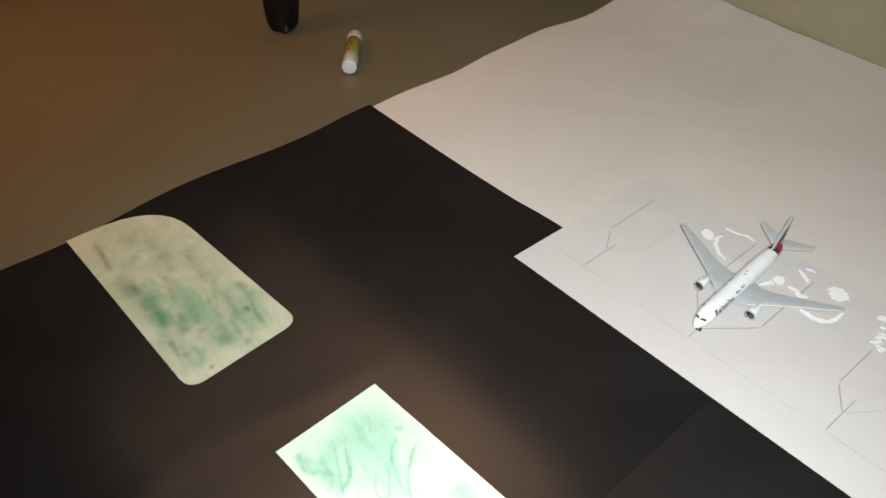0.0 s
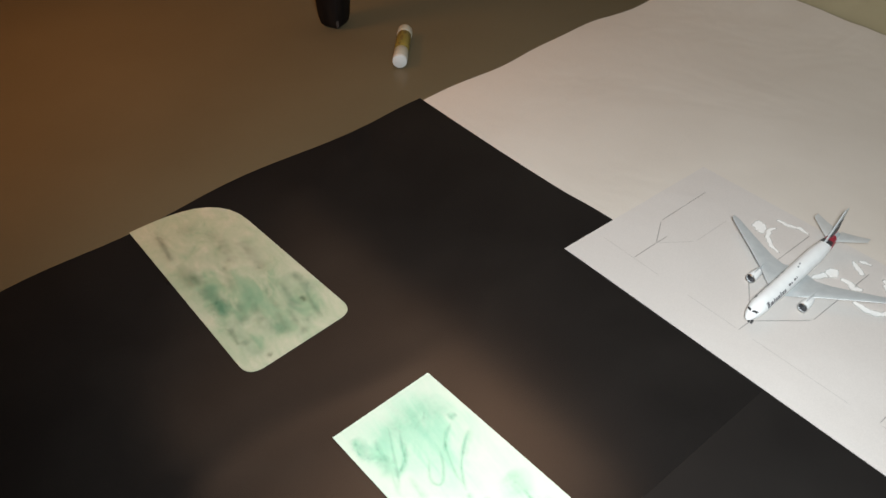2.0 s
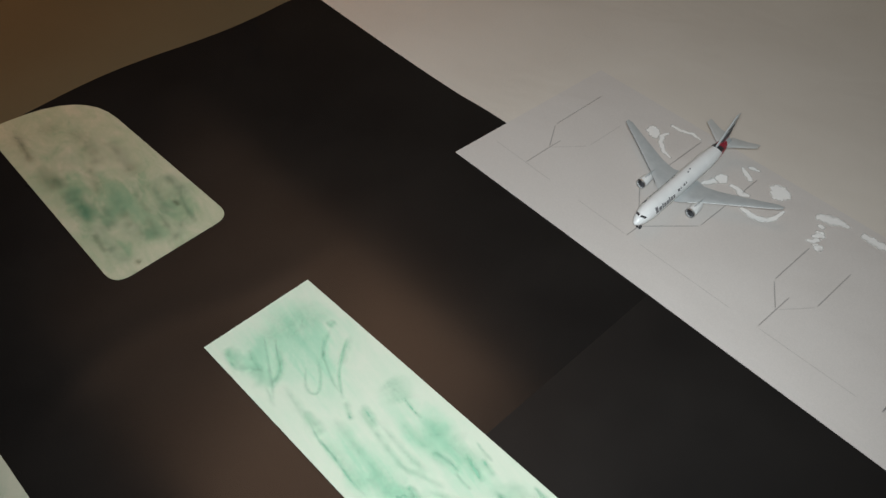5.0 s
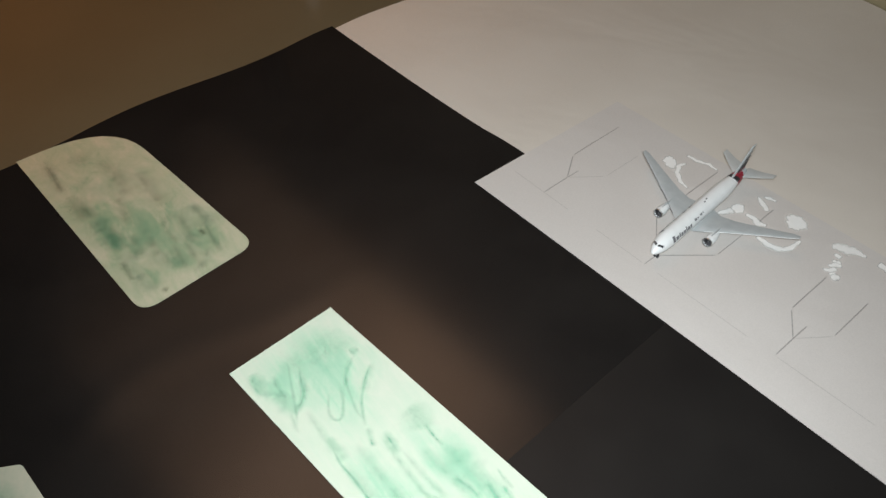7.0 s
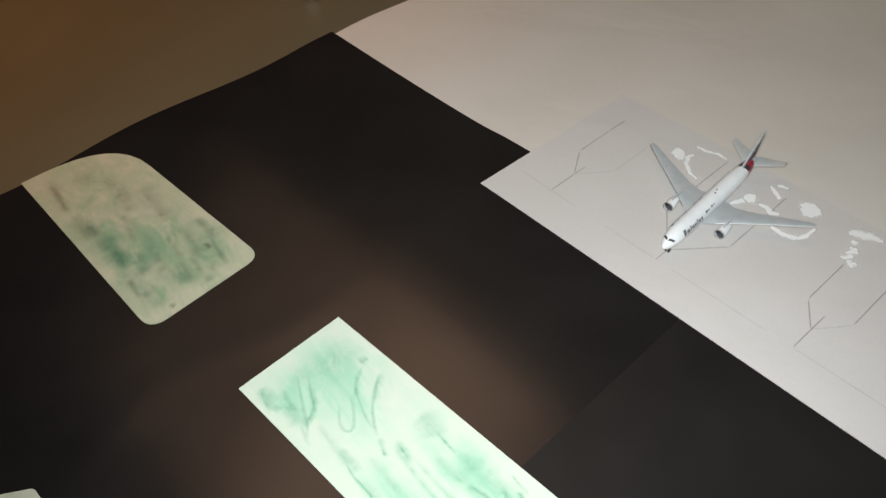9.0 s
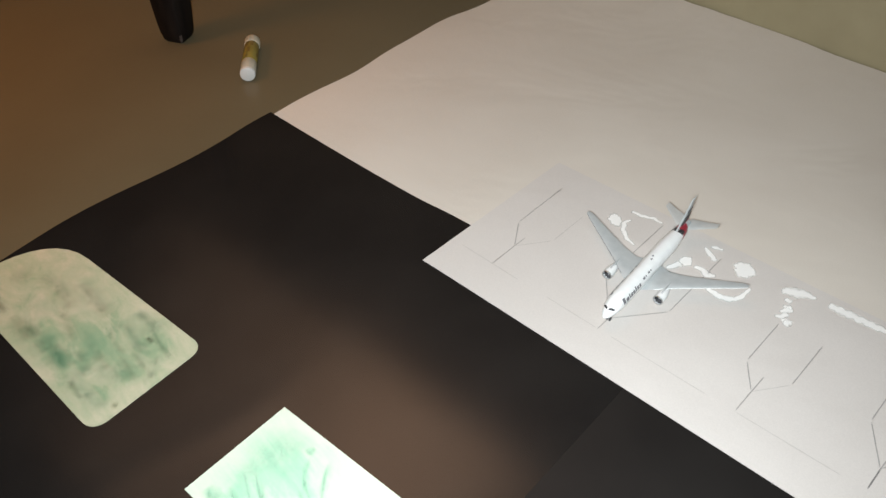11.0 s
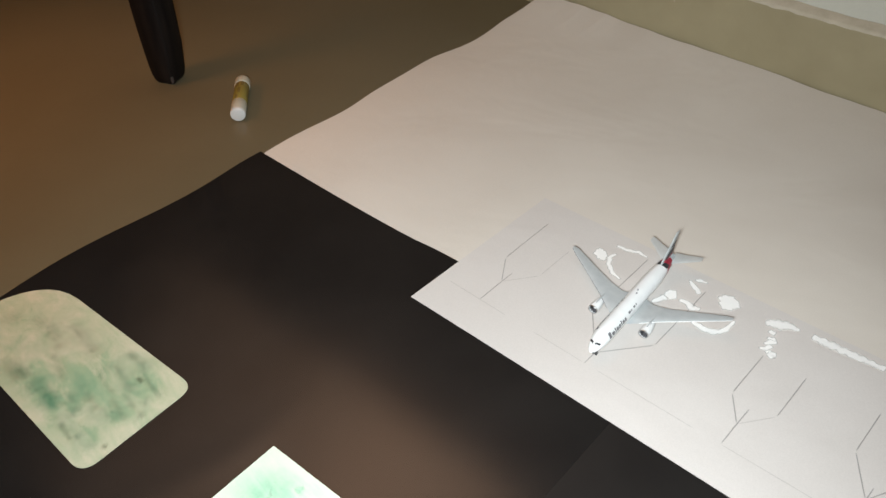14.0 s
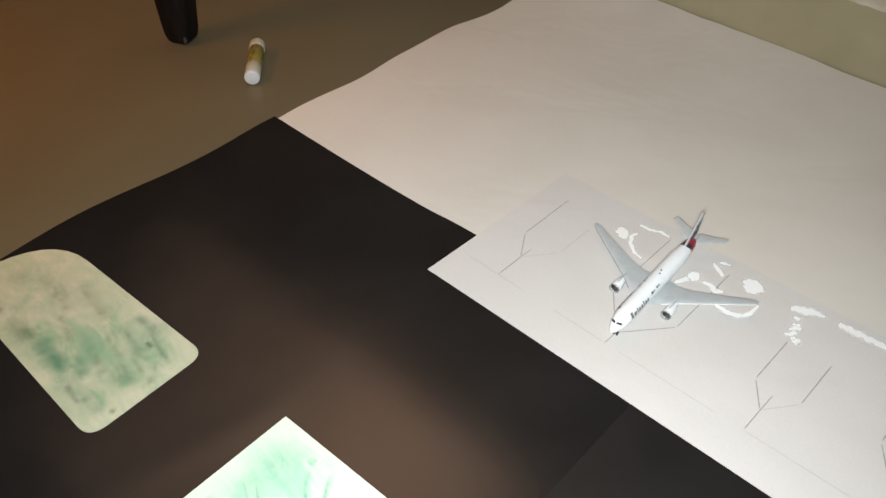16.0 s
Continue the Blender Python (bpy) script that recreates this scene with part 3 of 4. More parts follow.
wash(strip, GREEN_WASH, 0.0040, 0.48, (0.0801, -0.2575), (0.0899, -0.2668), (0.0946, -0.2753))
wash(strip, GREEN_WASH, 0.0043, 0.32, (0.0936, -0.2805), (0.1035, -0.2838), (0.1117, -0.2859))
wash(strip, GREEN_WASH, 0.0035, 0.45, (0.0981, -0.2485), (0.1110, -0.2585), (0.1194, -0.2599), (0.1218, -0.2547), (0.1086, -0.2432), (0.0952, -0.2368))
wash(strip, GREEN_WASH, 0.0042, 0.36, (0.0830, -0.2130), (0.0909, -0.2248), (0.1052, -0.2394))
wash(strip, GREEN_WASH, 0.0106, 0.55, (0.0804, -0.2142), (0.0802, -0.2097), (0.0808, -0.2058))
wash(strip, GREEN_WASH, 0.0036, 0.66, (0.0975, -0.2084), (0.1061, -0.2199), (0.1181, -0.2330), (0.1293, -0.2411), (0.1397, -0.2466))
wash(strip, GREEN_WASH, 0.0075, 0.34, (0.0984, -0.2059), (0.1060, -0.2177), (0.1154, -0.2286))
wash(strip, GREEN_WASH, 0.0069, 0.62, (0.1408, -0.2454), (0.1477, -0.2490), (0.1563, -0.2531))
wash(strip, GREEN_WASH, 0.0085, 0.56, (0.1506, -0.2390), (0.1617, -0.2407), (0.1726, -0.2423))
wash(strip, GREEN_WASH, 0.0195, 0.42, (0.1456, -0.2122), (0.1571, -0.2127), (0.1691, -0.2180))
wash(strip, GREEN_WASH, 0.0039, 0.62, (0.1660, -0.2130), (0.1773, -0.2147), (0.1883, -0.2151))
wash(strip, GREEN_WASH, 0.0187, 0.46, (0.1861, -0.2147), (0.2080, -0.2138), (0.2292, -0.2129), (0.2473, -0.2122))
wash(strip, GREEN_WASH, 0.0123, 0.36, (0.1790, -0.2270), (0.2058, -0.2277), (0.2293, -0.2264))
wash(strip, GREEN_WASH, 0.0040, 0.55, (0.2117, -0.2265), (0.2246, -0.2240), (0.2358, -0.2243))
wash(strip, GREEN_WASH, 0.0056, 0.72, (0.2283, -0.2114), (0.2403, -0.2148), (0.2520, -0.2181))
wash(strip, GREEN_WASH, 0.0031, 0.45, (0.2332, -0.2260), (0.2421, -0.2274), (0.2502, -0.2270))
wash(strip, GREEN_WASH, 0.0048, 0.66, (0.2386, -0.2054), (0.2471, -0.2076), (0.2542, -0.2085))
wash(strip, GREEN_WASH, 0.0033, 0.40, (0.2266, -0.1992), (0.2367, -0.2012), (0.2457, -0.2017))
wash(strip, GREEN_WASH, 0.0086, 0.36, (0.1003, -0.2705), (0.1244, -0.2738), (0.1441, -0.2753))
wash(strip, GREEN_WASH, 0.0101, 0.40, (0.1278, -0.2715), (0.1390, -0.2728), (0.1520, -0.2747))
wash(strip, GREEN_WASH, 0.0032, 0.75, (0.1359, -0.2748), (0.1507, -0.2786), (0.1599, -0.2790), (0.1754, -0.2799), (0.1907, -0.2818), (0.2075, -0.2815))
wash(strip, GREEN_WASH, 0.0111, 0.36, (0.1525, -0.2780), (0.1799, -0.2787), (0.2040, -0.2795))
wash(strip, GREEN_WASH, 0.0106, 0.36, (0.1456, -0.2606), (0.1769, -0.2634), (0.2088, -0.2650))
wash(strip, GREEN_WASH, 0.0066, 0.38, (0.1518, -0.2432), (0.1846, -0.2477), (0.2177, -0.2508))
wash(strip, GREEN_WASH, 0.0073, 0.32, (0.1717, -0.2394), (0.2003, -0.2411), (0.2230, -0.2403))
wash(strip, GREEN_WASH, 0.0055, 0.40, (0.2014, -0.2523), (0.2192, -0.2456), (0.2378, -0.2390))
wash(strip, GREEN_WASH, 0.0189, 0.50, (0.1960, -0.2726), (0.2173, -0.2666), (0.2383, -0.2558))
wash(strip, GREEN_WASH, 0.0077, 0.66, (0.2187, -0.2568), (0.2259, -0.2574), (0.2320, -0.2590))
wash(strip, GREEN_WASH, 0.0061, 0.40, (0.2314, -0.2493), (0.2487, -0.2403), (0.2680, -0.2336))
wash(strip, GREEN_WASH, 0.0038, 0.45, (0.2637, -0.2163), (0.2722, -0.2166), (0.2816, -0.2170))
wash(strip, GREEN_WASH, 0.0047, 0.45, (0.2758, -0.1940), (0.2848, -0.1963), (0.2931, -0.1979))
wash(strip, GREEN_WASH, 0.0154, 0.28, (0.2617, -0.2054), (0.2808, -0.2041), (0.3008, -0.2045))
wash(strip, GREEN_WASH, 0.0212, 0.32, (0.2563, -0.2172), (0.2778, -0.2119), (0.2996, -0.2087))
wash(strip, GREEN_WASH, 0.0052, 0.59, (0.2774, -0.1948), (0.2874, -0.1948), (0.3008, -0.1961))
wash(strip, GREEN_WASH, 0.0043, 0.48, (0.2611, -0.2168), (0.2717, -0.2161), (0.2831, -0.2177))
wash(strip, GREEN_WASH, 0.0032, 0.42, (0.0560, -0.2557), (0.0694, -0.2630), (0.0940, -0.2759), (0.1063, -0.2832))
wash(strip, GREEN_WASH, 0.0028, 0.40, (0.0631, -0.2504), (0.0788, -0.2596), (0.0938, -0.2663))
wash(strip, GREEN_WASH, 0.0028, 0.46, (0.0844, -0.2189), (0.0959, -0.2310), (0.1195, -0.2415), (0.1331, -0.2445))
streaks(strip, GREEN_WASH, 8, 16, 0.33, 0.55, -0.270, -0.202, -7, 0.030, 0.012)
washed_end = tagged(card("green_card", [(0.0035, -0.4445), (-0.030, -0.498), (-0.030, -0.545), (0.50, -0.545), (0.50, -0.4395), (0.0062, -0.4430)], 0.0006, GREEN_END),
                    "third green washed card with a cut corner", "card", "green cards")
washed_end["top"] = 0.0006
wash(washed_end, OLIVE_WASH, 0.012, 0.35, (0.010, -0.468), (0.030, -0.470), (0.050, -0.462))
wash(washed_end, DEEP_WASH, 0.030, 0.35, (0.020, -0.492), (0.060, -0.480), (0.110, -0.486))
wash(washed_end, DEEP_WASH, 0.030, 0.40, (0.120, -0.500), (0.190, -0.480), (0.260, -0.490))

# ---- pencil lines ----
PZ = sheet_z + 0.00008


def pencil(points, faint=False, width=0.0012):
    bm = film(points, [width] * len(points), PZ, points[0][0] * 9, 0.2, 0.0012, 0.004)
    part("pencil_line", bm, FAINT_PENCIL if faint else PENCIL, drawing, "faint grey pencil line" if faint else "grey pencil line")


def stand(x, start, node, tip, half, corner, ends, faint=False, bold=False):
    """One aircraft stand: a lead-in line with two bent arms."""
    pencil([(x, start), (x + 0.0005, node), (x + 0.0012, tip)])
    for side, end in zip((-1, 1), ends):
        pencil([(x + 0.0004, node), (x + side * half[0 if side < 0 else 1], corner)], side > 0 and not bold)
        pencil([(x + side * half[0 if side < 0 else 1], corner), (x + side * half[0 if side < 0 else 1] + 0.001, end)], (faint and side > 0) or (end > 0.18 and not bold))


stand(0.0520, 0.0382, 0.0715, 0.0885, (0.018, 0.024), 0.1010, (0.172, 0.150), True)
stand(0.1727, 0.0345, 0.0525, 0.0850, (0.0300, 0.0358), 0.0930, (0.190, 0.184), bold=True)
stand(0.3033, 0.0350, 0.0611, 0.0825, (0.0175, 0.0215), 0.0880, (0.144, 0.1435))
stand(0.4080, 0.0353, 0.0584, 0.0740, (0.0220, 0.0215), 0.0960, (0.146, 0.146), bold=True)
pencil([(0.4080, 0.0353), (0.4085, 0.0584)], False, 0.0016)
pencil([(0.0115, 0.0402), (0.0850, 0.0381)], True, 0.0011)
pencil([(0.1150, 0.0376), (0.1723, 0.0364)], True, 0.0011)
pencil([(0.1850, 0.0362), (0.2800, 0.0350)], True, 0.0011)
pencil([(0.3033, 0.0350), (0.3900, 0.0345)], True, 0.0011)

# ---- white correction smears ----
def patch(x, y, rx, ry, turn, z, seed, ragged=0.32, n=40):
    """A thin dab of paint with a ragged, fading rim."""
    bm = bmesh.new()
    cover = bm.verts.layers.float.new("cover")
    rings = []
    for share, full in ((1.12, 0.0), (0.85, 0.8), (0.45, 1.0)):
        ring = []
        for k in range(n):
            a = 2 * math.pi * k / n
            r = share * (1 + ragged * (noise.noise((2.2 * math.cos(a), 2.2 * math.sin(a), seed)) + 0.5 * noise.noise((6 * math.cos(a), 6 * math.sin(a), seed + 5))))
            p = Vector((rx * r * math.cos(a), ry * r * math.sin(a), 0))
            p.rotate(Euler((0, 0, radians(turn))))
            v = bm.verts.new((x + p.x, y + p.y, z))
            v[cover] = full
            ring.append(v)
        rings.append(ring)
    for a, b in zip(rings, rings[1:]):
        for i in range(n):
            bm.faces.new((a[i], a[(i + 1) % n], b[(i + 1) % n], b[i]))
    bm.faces.new(rings[-1])
    return bm


SMEARS = (
    (((0.1165, 0.1755), (0.1138, 0.1710), (0.1135, 0.1658), (0.1180, 0.1571), (0.1280, 0.1489), (0.1391, 0.1463)), (0.002, 0.004, 0.0046, 0.0048, 0.0042, 0.002)),
    (((0.1083, 0.1865), (0.1211, 0.1868), (0.1311, 0.1913), (0.1428, 0.1898)), (0.0035, 0.004, 0.004, 0.0015)),
    (((0.1770, 0.1380), (0.1836, 0.1511), (0.1850, 0.1540)), (0.003, 0.007, 0.006)),
    (((0.1950, 0.1572), (0.2026, 0.1585), (0.2100, 0.1556), (0.2180, 0.1588)), (0.003, 0.006, 0.007, 0.004)),
    (((0.1892, 0.1872), (0.1985, 0.1815), (0.2075, 0.1758)), (0.002, 0.0055, 0.004)),
    (((0.1931, 0.1905), (0.1990, 0.1930), (0.2060, 0.1946)), (0.002, 0.005, 0.002)),
    (((0.2180, 0.1400), (0.2295, 0.1385), (0.2385, 0.1400), (0.2440, 0.1440), (0.2475, 0.1510), (0.2480, 0.1660)), (0.004, 0.006, 0.006, 0.005, 0.0045, 0.003)),
    (((0.2700, 0.1795), (0.2765, 0.1838), (0.2840, 0.1876), (0.2920, 0.1900), (0.2990, 0.1912)), (0.0040, 0.0085, 0.0090, 0.0060, 0.0015)),
    (((0.2762, 0.1738), (0.2800, 0.1728), (0.2845, 0.1728)), (0.0028, 0.0046, 0.0040)),
    (((0.2790, 0.1645), (0.2841, 0.1647), (0.2868, 0.1685)), (0.0022, 0.0042, 0.0030)),
    (((0.2804, 0.1551), (0.2846, 0.1616), (0.2904, 0.1634)), (0.0022, 0.0046, 0.0028)),
    (((0.2793, 0.1479), (0.2846, 0.1519), (0.2881, 0.1586)), (0.0022, 0.0044, 0.0028)),
    (((0.2859, 0.1461), (0.2910, 0.1525)), (0.0020, 0.0032)),
    (((0.2901, 0.1430), (0.2924, 0.1486), (0.2962, 0.1503)), (0.0038, 0.0058, 0.0038)),
    (((0.3085, 0.1908), (0.3200, 0.1912), (0.3414, 0.1920), (0.3735, 0.1936)), (0.006, 0.0090, 0.0080, 0.0050)),
)
DABS = ((0.1040, 0.1648, 0.0095, 0.0062, -42), (0.1865, 0.1585, 0.0060, 0.0062, 60), (0.2330, 0.1815, 0.0112, 0.0090, -50))
for k, (line, wide) in enumerate(SMEARS):
    bm = film(line, [(1.65 if 6 < k < 14 else 1.35) * w for w in wide], sheet_z + 0.0002 + 0.00002 * k, k * 3.7, 0.6, 0.0007, 0.002)
    part("correction_smear", bm, CORRECTION, drawing, "bright white correction smear")
for k, (x, y, rx, ry, turn) in enumerate(DABS):
    bm = patch(x, y, rx, ry, turn, sheet_z + 0.0006 + 0.00002 * k, k * 2.3)
    part("correction_smear", bm, CORRECTION, drawing, "bright white correction dab")

# ---- the model airliner: x to its left, y aft from the nose ----
plane = tagged(new("model_airplane"), "white and grey model airliner with a red tail band, on paper", "model airplane")
plane.matrix_world = pose(0.1748, 0.0385, sheet_z, 0, 0, 3.0)
PLANE_LENGTH, BODY_R, AXIS = 0.170, 0.0081, 0.0148


def body(y):
    """Radius and axis height of the fuselage at y."""
    t = y / PLANE_LENGTH
    if t < 0.16:
        q = min(1.0, 1 - (t - 0.010) / 0.15)
        return BODY_R * max(0.0, 1 - q ** 2.0) ** 0.58, AXIS - 0.0026 * q * q
    if t > 0.66:
        q = (t - 0.66) / 0.34
        return BODY_R * (1 - 0.94 * q ** 1.25), AXIS + 0.0030 * q ** 1.5
    return BODY_R, AXIS


def hull(y, angle, out=0.0):
    """A point on the fuselage; angle from straight up, towards its left."""
    r, z = body(y)
    return ((r + out) * math.sin(radians(angle)), y, z + (r + out) * math.cos(radians(angle)))


def hull_piece(y0, y1, a0, a1, out=0.00022, ny=6, na=8, slant=0.0):
    """A thin patch that hugs the fuselage."""
    bm = bmesh.new()
    grid = [[[bm.verts.new(hull(y0 + (y1 - y0) * j / ny + slant * i / na, a0 + (a1 - a0) * i / na, o)) for i in range(na + 1)] for j in range(ny + 1)] for o in (out, -0.0003)]
    up = grid[0]
    for j in range(ny):
        for i in range(na):
            bm.faces.new((up[j][i], up[j][i + 1], up[j + 1][i + 1], up[j + 1][i]))
    rim = [(0, i) for i in range(na + 1)] + [(j, na) for j in range(1, ny + 1)] + [(ny, i) for i in range(na - 1, -1, -1)] + [(j, 0) for j in range(ny - 1, 0, -1)]
    for (a, b), (c, d) in zip(rim, rim[1:] + rim[:1]):
        bm.faces.new((grid[0][a][b], grid[1][a][b], grid[1][c][d], grid[0][c][d]))
    return bm


bm = bmesh.new()
ys = [0.00172, 0.0020, 0.0028, 0.0045, 0.007, 0.011, 0.016, 0.021, 0.0255] + [0.03 + 0.0075 * k for k in range(11)] + [0.1125 + 0.0055 * k for k in range(7)] + [0.1500, 0.1520]
loft(bm, [[hull(y, 360 * k / 28) for k in range(28)] for y in ys])
fuselage = part("fuselage", bm, GLOSS_WHITE, plane, "glossy white fuselage", True)
part("red_tail_band", hull_piece(0.1335, 0.1450, 10, 118, slant=-0.004), TAIL_RED, fuselage, "red tail band")
part("tail_cone", hull_piece(0.1440, 0.1518, -178, 178, na=24), WING_GREY, fuselage, "grey tail cone")
part("red_tail_band", hull_piece(0.1335, 0.1450, -10, -118, slant=-0.004), TAIL_RED, fuselage, "red tail band")
part("dark_tail_patch", hull_piece(0.1275, 0.1335, 8, 60, slant=0.002), DARK_TRIM, fuselage, "dark tail patch")
part("dark_tail_patch", hull_piece(0.1275, 0.1335, -8, -60, slant=0.002), DARK_TRIM, fuselage, "dark tail patch")
for side in (1, -1):
    part("cockpit_window", hull_piece(0.0068, 0.0087, side * 8, side * 56, slant=0.0026), DARK_TRIM, fuselage, "black cockpit window")
    for k, (y0, y1, a0, a1) in enumerate(((0.0220, 0.0250, 40, 80), (0.0264, 0.0302, 56, 79), (0.0314, 0.0328, 48, 79), (0.0340, 0.0366, 56, 79), (0.0378, 0.0406, 56, 79), (0.0418, 0.0432, 46, 78), (0.0444, 0.0470, 56, 78), (0.0482, 0.0504, 56, 78),
                                          (0.0560, 0.0590, 46, 60), (0.0602, 0.0616, 48, 58), (0.0650, 0.0675, 44, 56), (0.0690, 0.0702, 44, 54))):
        part("livery_bar", hull_piece(y0, y1, side * a0, side * a1, ny=1, na=3), LETTER_GREY, fuselage, "dark grey livery bar")
for y, a in ((0.0795, 6), (0.0840, -2)):
    bm = bmesh.new()
    p = Vector(hull(y, a))
    box(bm, p.x - 0.0006, p.x + 0.0006, p.y - 0.0008, p.y + 0.0008, p.z - 0.0004, p.z + 0.0007, 0.0002)
    part("roof_antenna", bm, LETTER_GREY, fuselage, "small dark roof antenna")


def foil(le, chord, thick, across, z, n=9, upright=False):
    """A wing section: leading edge at le, thickest at a third of the chord."""
    ring = []
    for k in range(2 * n):
        up = k < n
        c = (k / n) if up else (2 - k / n)
        h = thick * 1.9 * (math.sqrt(max(c, 0)) * (1 - c)) * (0.6 if up else -0.4)
        ring.append((across + h, le + c * chord, z) if upright else (across, le + c * chord, z + h))
    return ring


WING = ((0.006, 0.0510, 0.0400, 0.0046, 0.0098), (0.0165, 0.0585, 0.0285, 0.0034, 0.0107), (0.0300, 0.0690, 0.0205, 0.0024, 0.0120), (0.0550, 0.0857, 0.0133, 0.0016, 0.0145), (0.0765, 0.0997, 0.0080, 0.0010, 0.0166), (0.0822, 0.1043, 0.0040, 0.0006, 0.0171))
for side in (1, -1):
    bm = bmesh.new()
    loft(bm, [foil(le, ch, th, side * x, z) for x, le, ch, th, z in WING])
    wing = part("wing", bm, WING_GREY, plane, "grey swept wing", True)
    bm = bmesh.new()
    loft(bm, [[(side * x, le - 0.00015, z - 0.0001), (side * x, le + 0.0002, z - 0.0003 * th / 0.003), (side * x, le + 0.00015, z + 0.0003 * th / 0.003 + 0.0001), (side * x, le - 0.0001, z + 0.00015)] for x, le, ch, th, z in WING[1:]])
    # shade and light painted in: right edge dark, left edge white
    part("leading_edge", bm, EDGE_SHADE if side < 0 else GLOSS_WHITE, wing, "leading edge coloured dark for its shade" if side < 0 else "leading edge coloured white for the light on it", True)
    # tailplane
    bm = bmesh.new()
    loft(bm, [foil(0.1375, 0.0200, 0.0020, side * 0.0015, 0.0170), foil(0.1470, 0.0130, 0.0013, side * 0.0140, 0.0180), foil(0.1572, 0.0072, 0.0008, side * 0.0266, 0.0190)])
    part("tailplane", bm, TAIL_GREY, plane, "grey tailplane", True)
    # engine
    ex, ey, ez = (0.0250 if side > 0 else -0.0266), 0.0508, 0.0084
    profile = [(0.0000, 0.0043), (0.0006, 0.0045), (0.003, 0.0047), (0.008, 0.0046), (0.013, 0.0038), (0.0165, 0.0029), (0.0185, 0.0020), (0.0185, 0.0012)]
    bm = bmesh.new()
    loft(bm, [[(ex + r * math.cos(2 * math.pi * k / 22), ey + y, ez + r * math.sin(2 * math.pi * k / 22)) for k in range(22)] for y, r in [(0.0042, 0.0040), (0.0010, 0.0041)] + profile])
    engine = part("engine", bm, GLOSS_WHITE, plane, "white engine nacelle", True)
    bm = bmesh.new()
    loft(bm, [[(ex + r * math.cos(2 * math.pi * k / 22), ey + y, ez + r * math.sin(2 * math.pi * k / 22)) for k in range(22)] for y, r in ((0.0006, 0.0041), (-0.0001, 0.0043), (0.0003, 0.0046), (0.0010, 0.0047))], False)
    part("intake_lip", bm, CHROME, engine, "bare metal intake lip", True)
    for k in range(9):
        bm = bmesh.new()
        a = 2 * math.pi * k / 9
        q = [(ex + r * math.cos(a + w), ey + y, ez + r * math.sin(a + w)) for r, w, y in ((0.0008, -0.3, 0.0012), (0.0042, -0.24, 0.0008), (0.0042, 0.24, 0.0018), (0.0008, 0.3, 0.0016))]
        loft(bm, [q, [(x, y + 0.0003, z) for x, y, z in q]])
        part("fan_blade", bm, FAN_METAL, engine)
    bm = bmesh.new()
    loft(bm, [[(ex + r * math.cos(2 * math.pi * k / 12), ey + y, ez + r * math.sin(2 * math.pi * k / 12)) for k in range(12)] for y, r in ((0.0004, 0.0002), (0.0010, 0.0008), (0.0020, 0.0012), (0.0024, 0.0042))])
    part("fan_hub", bm, DARK_TRIM, engine, "dark fan hub", True)
    bm = bmesh.new()
    loft(bm, [[(ex - 0.0006, ey + 0.005, ez + 0.0045), (ex + 0.0006, ey + 0.005, ez + 0.0045), (ex + 0.0006, ey + 0.019, ez + 0.0015), (ex - 0.0006, ey + 0.019, ez + 0.0015)],
              [(ex - 0.0005, ey + 0.012, ez + 0.0056), (ex + 0.0005, ey + 0.012, ez + 0.0056), (ex + 0.0005, ey + 0.026, ez + 0.0040), (ex - 0.0005, ey + 0.026, ez + 0.0040)]])
    part("pylon", bm, WING_GREY, engine, "grey engine pylon")

bm = bmesh.new()
loft(bm, [foil(0.1270, 0.0225, 0.0024, 0.0, 0.0180, upright=True), foil(0.1400, 0.0145, 0.0017, 0.0, 0.0320, upright=True), foil(0.1535, 0.0070, 0.0010, 0.0, 0.0440, upright=True)])
fin = part("fin", bm, WING_GREY, plane, "silver grey tail fin with dark and red stripes", True)
bm = bmesh.new()
loft(bm, [[(-0.0007, 0.1266, 0.0214), (0.0007, 0.1266, 0.0214), (0.0009, 0.1300, 0.0216), (-0.0009, 0.1300, 0.0216)], [(-0.0005, 0.1532, 0.0443), (0.0005, 0.1532, 0.0443), (0.0006, 0.1550, 0.0443), (-0.0006, 0.1550, 0.0443)]])
part("leading_edge", bm, WING_GREY, fin, "silver grey fin edge")
for side in (1, -1):
    for z0, z1, mat, label in ((0.0222, 0.0240, TAIL_RED, "red fin stripe"), (0.0243, 0.0300, DARK_TRIM, "black fin stripe"), (0.0322, 0.0345, DARK_TRIM, "dark fin stripe")):
        bm = bmesh.new()
        ring = []
        for z in (z0, z1):
            q = (z - 0.0215) / 0.0225
            y0, y1 = 0.1270 + 0.0265 * q + 0.004, 0.1490 + 0.0115 * q - 0.001
            w = side * (0.0016 - 0.0009 * q)
            ring.append([(w, y0, z), (w * 0.55, y1, z), (0, y1, z), (0, y0, z)])
        loft(bm, ring)
        part("fin_stripe", bm, mat, fin, label)

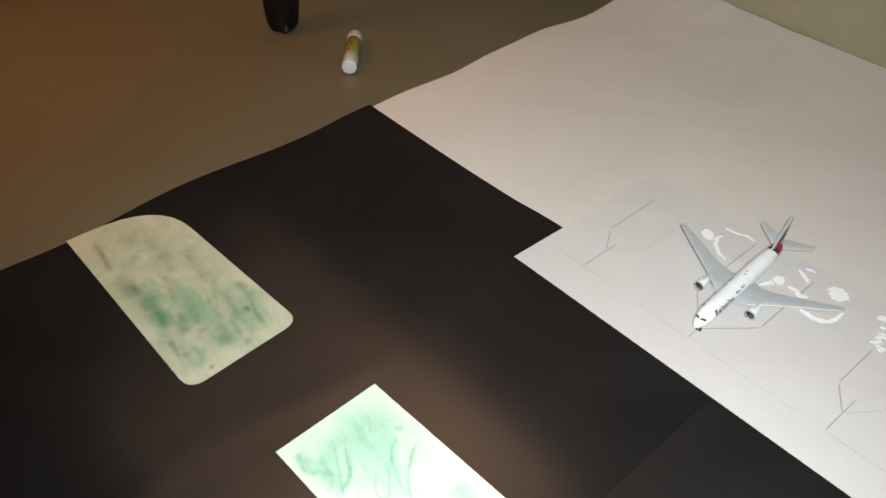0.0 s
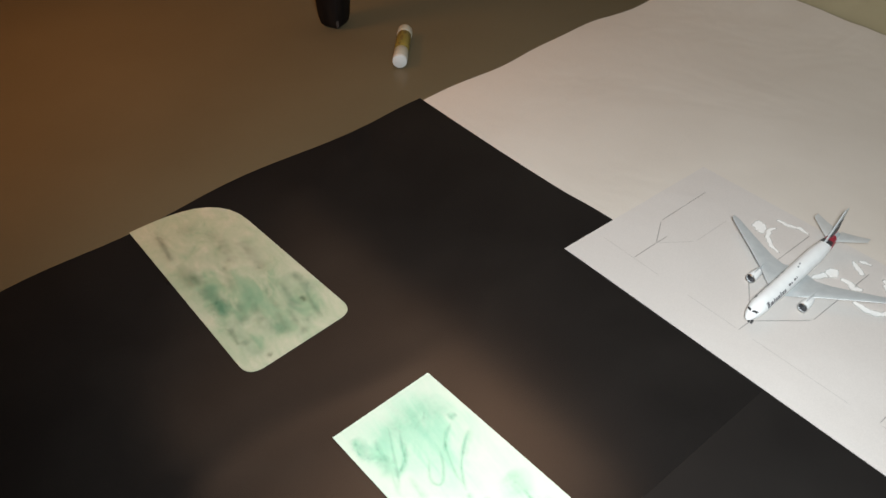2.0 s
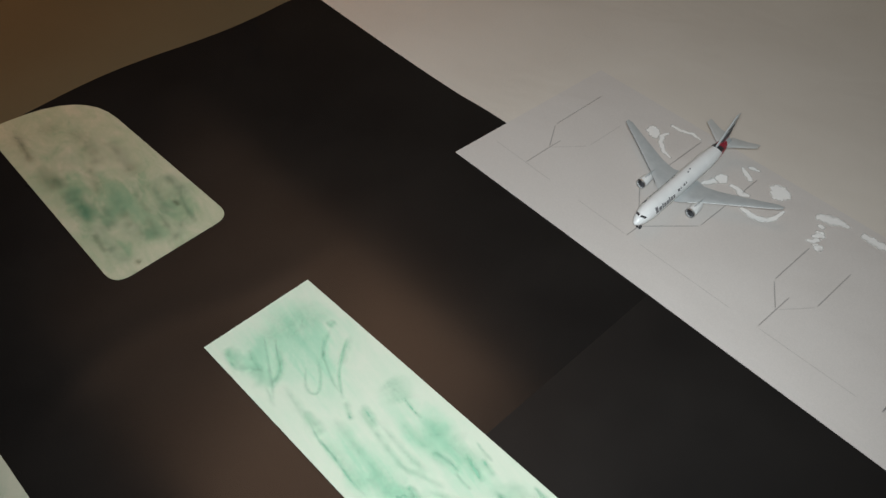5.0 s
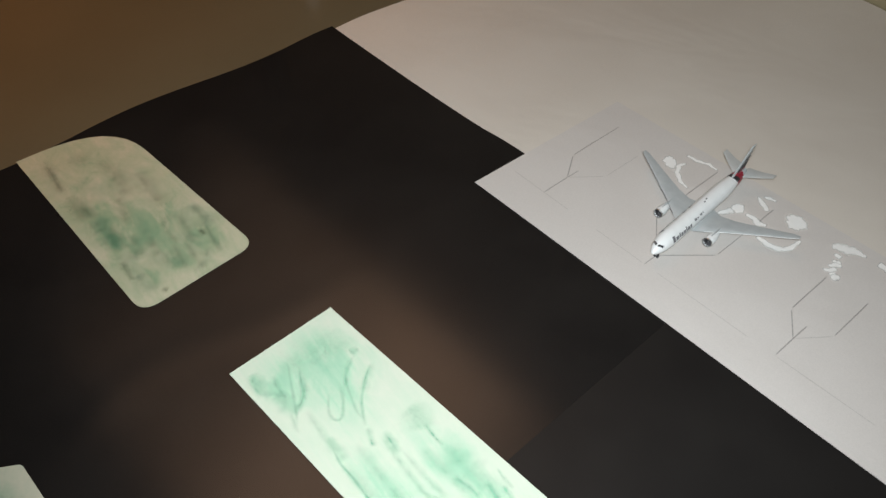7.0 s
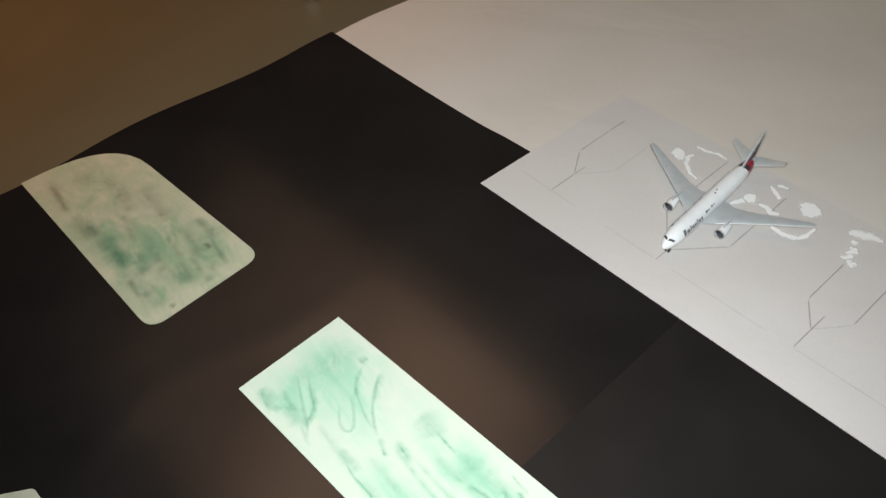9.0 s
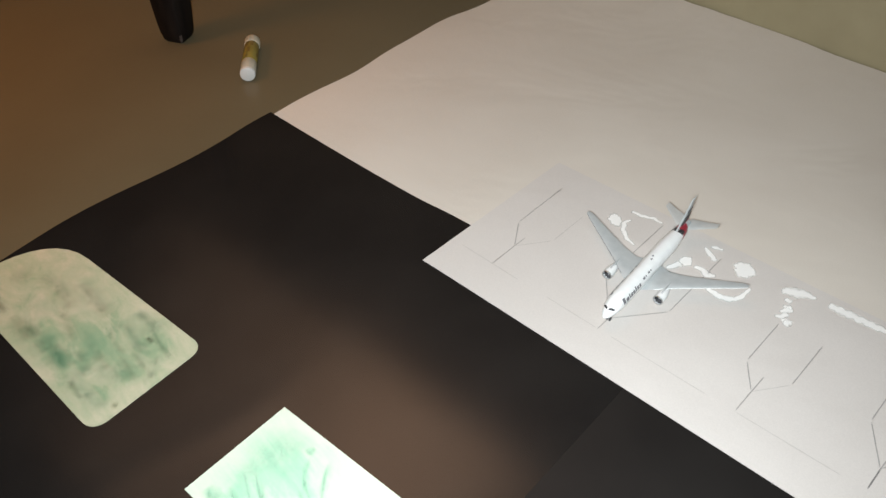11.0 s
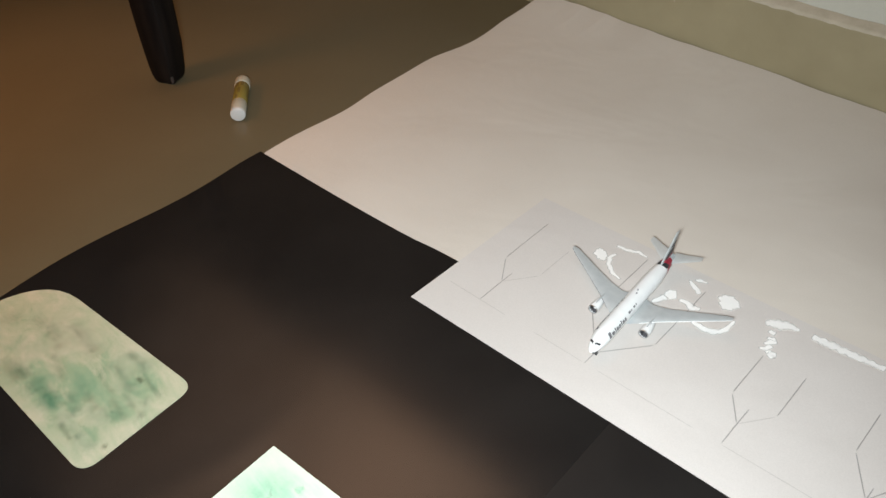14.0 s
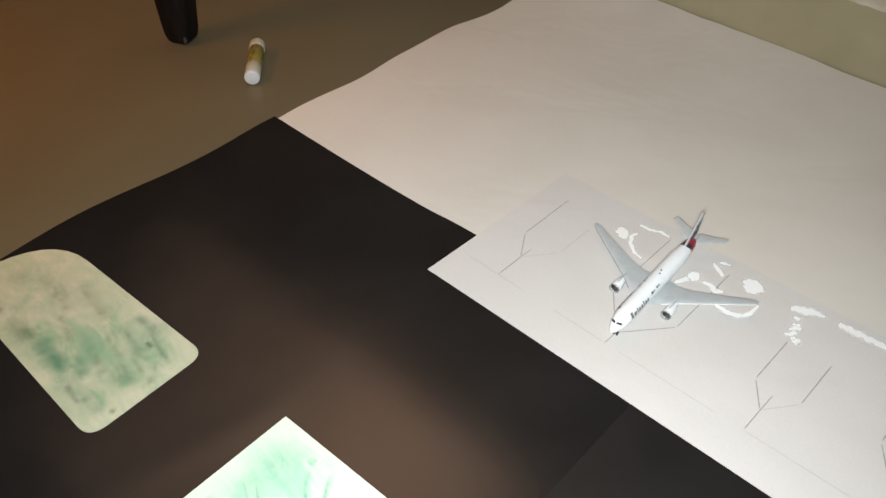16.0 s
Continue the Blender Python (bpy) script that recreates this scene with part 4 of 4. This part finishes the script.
for name, x, y, r, top in (("nose_gear", 0.0, 0.0125, 0.0019, 0.0085), ("main_gear", 0.0105, 0.0830, 0.0024, 0.0100), ("main_gear", -0.0105, 0.0830, 0.0024, 0.0100)):
    bm = bmesh.new()
    box(bm, x - 0.0006, x + 0.0006, y - 0.0007, y + 0.0007, r, top, 0.0002)
    gear = part(name, bm, CHROME, plane, "short metal gear leg")
    for off in (-0.0013, 0.0013):
        bm = bmesh.new()
        bmesh.ops.create_cone(bm, cap_ends=True, segments=18, radius1=r, radius2=r, depth=0.0014, matrix=pose(x + off, y, r, 0, 90, 0))
        part("wheel", bm, DARK_TRIM, gear, "black wheel", False)

# ---- glue stick, lying on the floor ----
stick = tagged(new("glue_stick"), "white glue stick with a yellow label, lying on the floor", "glue stick")
stick.matrix_world = pose(-0.3825, 0.0915, FLOOR_Z + 0.0102, 0, 0, 137.3)


def turned(profile, n=36):
    bm = bmesh.new()
    loft(bm, [[(x, r * math.cos(2 * math.pi * k / n), r * math.sin(2 * math.pi * k / n)) for k in range(n)] for x, r in profile])
    return bm


# one white base in two tones: torchlit end lighter, shaded side darker
part("base_end", turned([(0.0, 0.0082), (0.0003, 0.0090), (0.0010, 0.0094), (0.0040, 0.0095)]), STICK_WHITE, stick, "white round end, coloured lighter as torchlit", True)
part("twist_base", turned([(0.0040, 0.0093), (0.0043, 0.0095), (0.0245, 0.0096), (0.0250, 0.0094), (0.0260, 0.0092)]), STICK_CAP, stick, "white ribbed base, coloured duller for shade", True)
label = part("label_sleeve", turned([(0.0260, 0.0092), (0.0263, 0.0094), (0.0677, 0.0094), (0.0680, 0.0092)]), STICK_LABEL, stick, "yellow printed label", True)
part("cap", turned([(0.0680, 0.0096), (0.0682, 0.0099), (0.0688, 0.0101), (0.0800, 0.0101), (0.0820, 0.0097), (0.0828, 0.0084)]), STICK_CAP, stick, "dull white cap", True)
for x0, x1, a in ((0.046, 0.058, 8), (0.036, 0.044, 150), (0.029, 0.035, 60), (0.040, 0.052, 72), (0.056, 0.066, 52), (0.057, 0.066, 92)):
    bm = bmesh.new()
    ring = []
    for r in (0.0092, 0.0096):
        ring.append([(x, r * math.cos(radians(a + d)), r * math.sin(radians(a + d))) for x, d in ((x0, 0), (x1, 0), (x1, 12), (x1, 24), (x0, 24), (x0, 12))])
    loft(bm, ring)
    part("print_bar", bm, LABEL_BROWN, label, "brown printed bar")

# ---- the dark furniture leg: a square leg that bows out a little above its worn foot ----
leg = tagged(new("furniture_leg"), "black stained square wooden furniture leg, bowed, with a paler streak at its foot", "furniture leg")
bm = bmesh.new()
rings = []
for z, s, bow in ((0.0, 0.0096, 0.0), (0.0015, 0.0124, 0.0), (0.006, 0.0148, 0.0), (0.015, 0.0164, 0.0), (0.030, 0.0175, 0.0004), (0.05, 0.0186, 0.0012), (0.08, 0.0193, 0.0014), (0.12, 0.0197, 0.0018), (0.18, 0.0202, 0.0030), (0.24, 0.0212, 0.0050)):
    c = 0.0022
    ring = []
    for k, (sx, sy) in enumerate(((1, 1), (-1, 1), (-1, -1), (1, -1))):
        a, b = (sx * s, sy * (s - c)), (sx * (s - c), sy * s)
        ring += [a, b] if k % 2 == 0 else [b, a]
    rings.append([(x + bow * 0.85, y + bow * 0.53, z) for x, y in ring])
loft(bm, rings)
part("leg_shaft", bm, LEG_BLACK, leg, smooth=True)
# a paler streak up the foot's front edge
bm = bmesh.new()
loft(bm, [[(s + 0.0004, -s + c - 0.0004, z), (s - c + 0.0004, -s - 0.0004, z), (s - c - 0.002, -s + 0.0004, z), (s - 0.0004, -s + c + 0.002, z)] for z, s, c in ((0.0030, 0.0132, 0.0018), (0.007, 0.0150, 0.0020), (0.0150, 0.0163, 0.0021))])
part("foot_streak", bm, FOOT_PALE, leg, "paler streak on the foot's edge")
leg.matrix_world = pose(-0.5402, 0.0990, FLOOR_Z, 0, 0, 22)
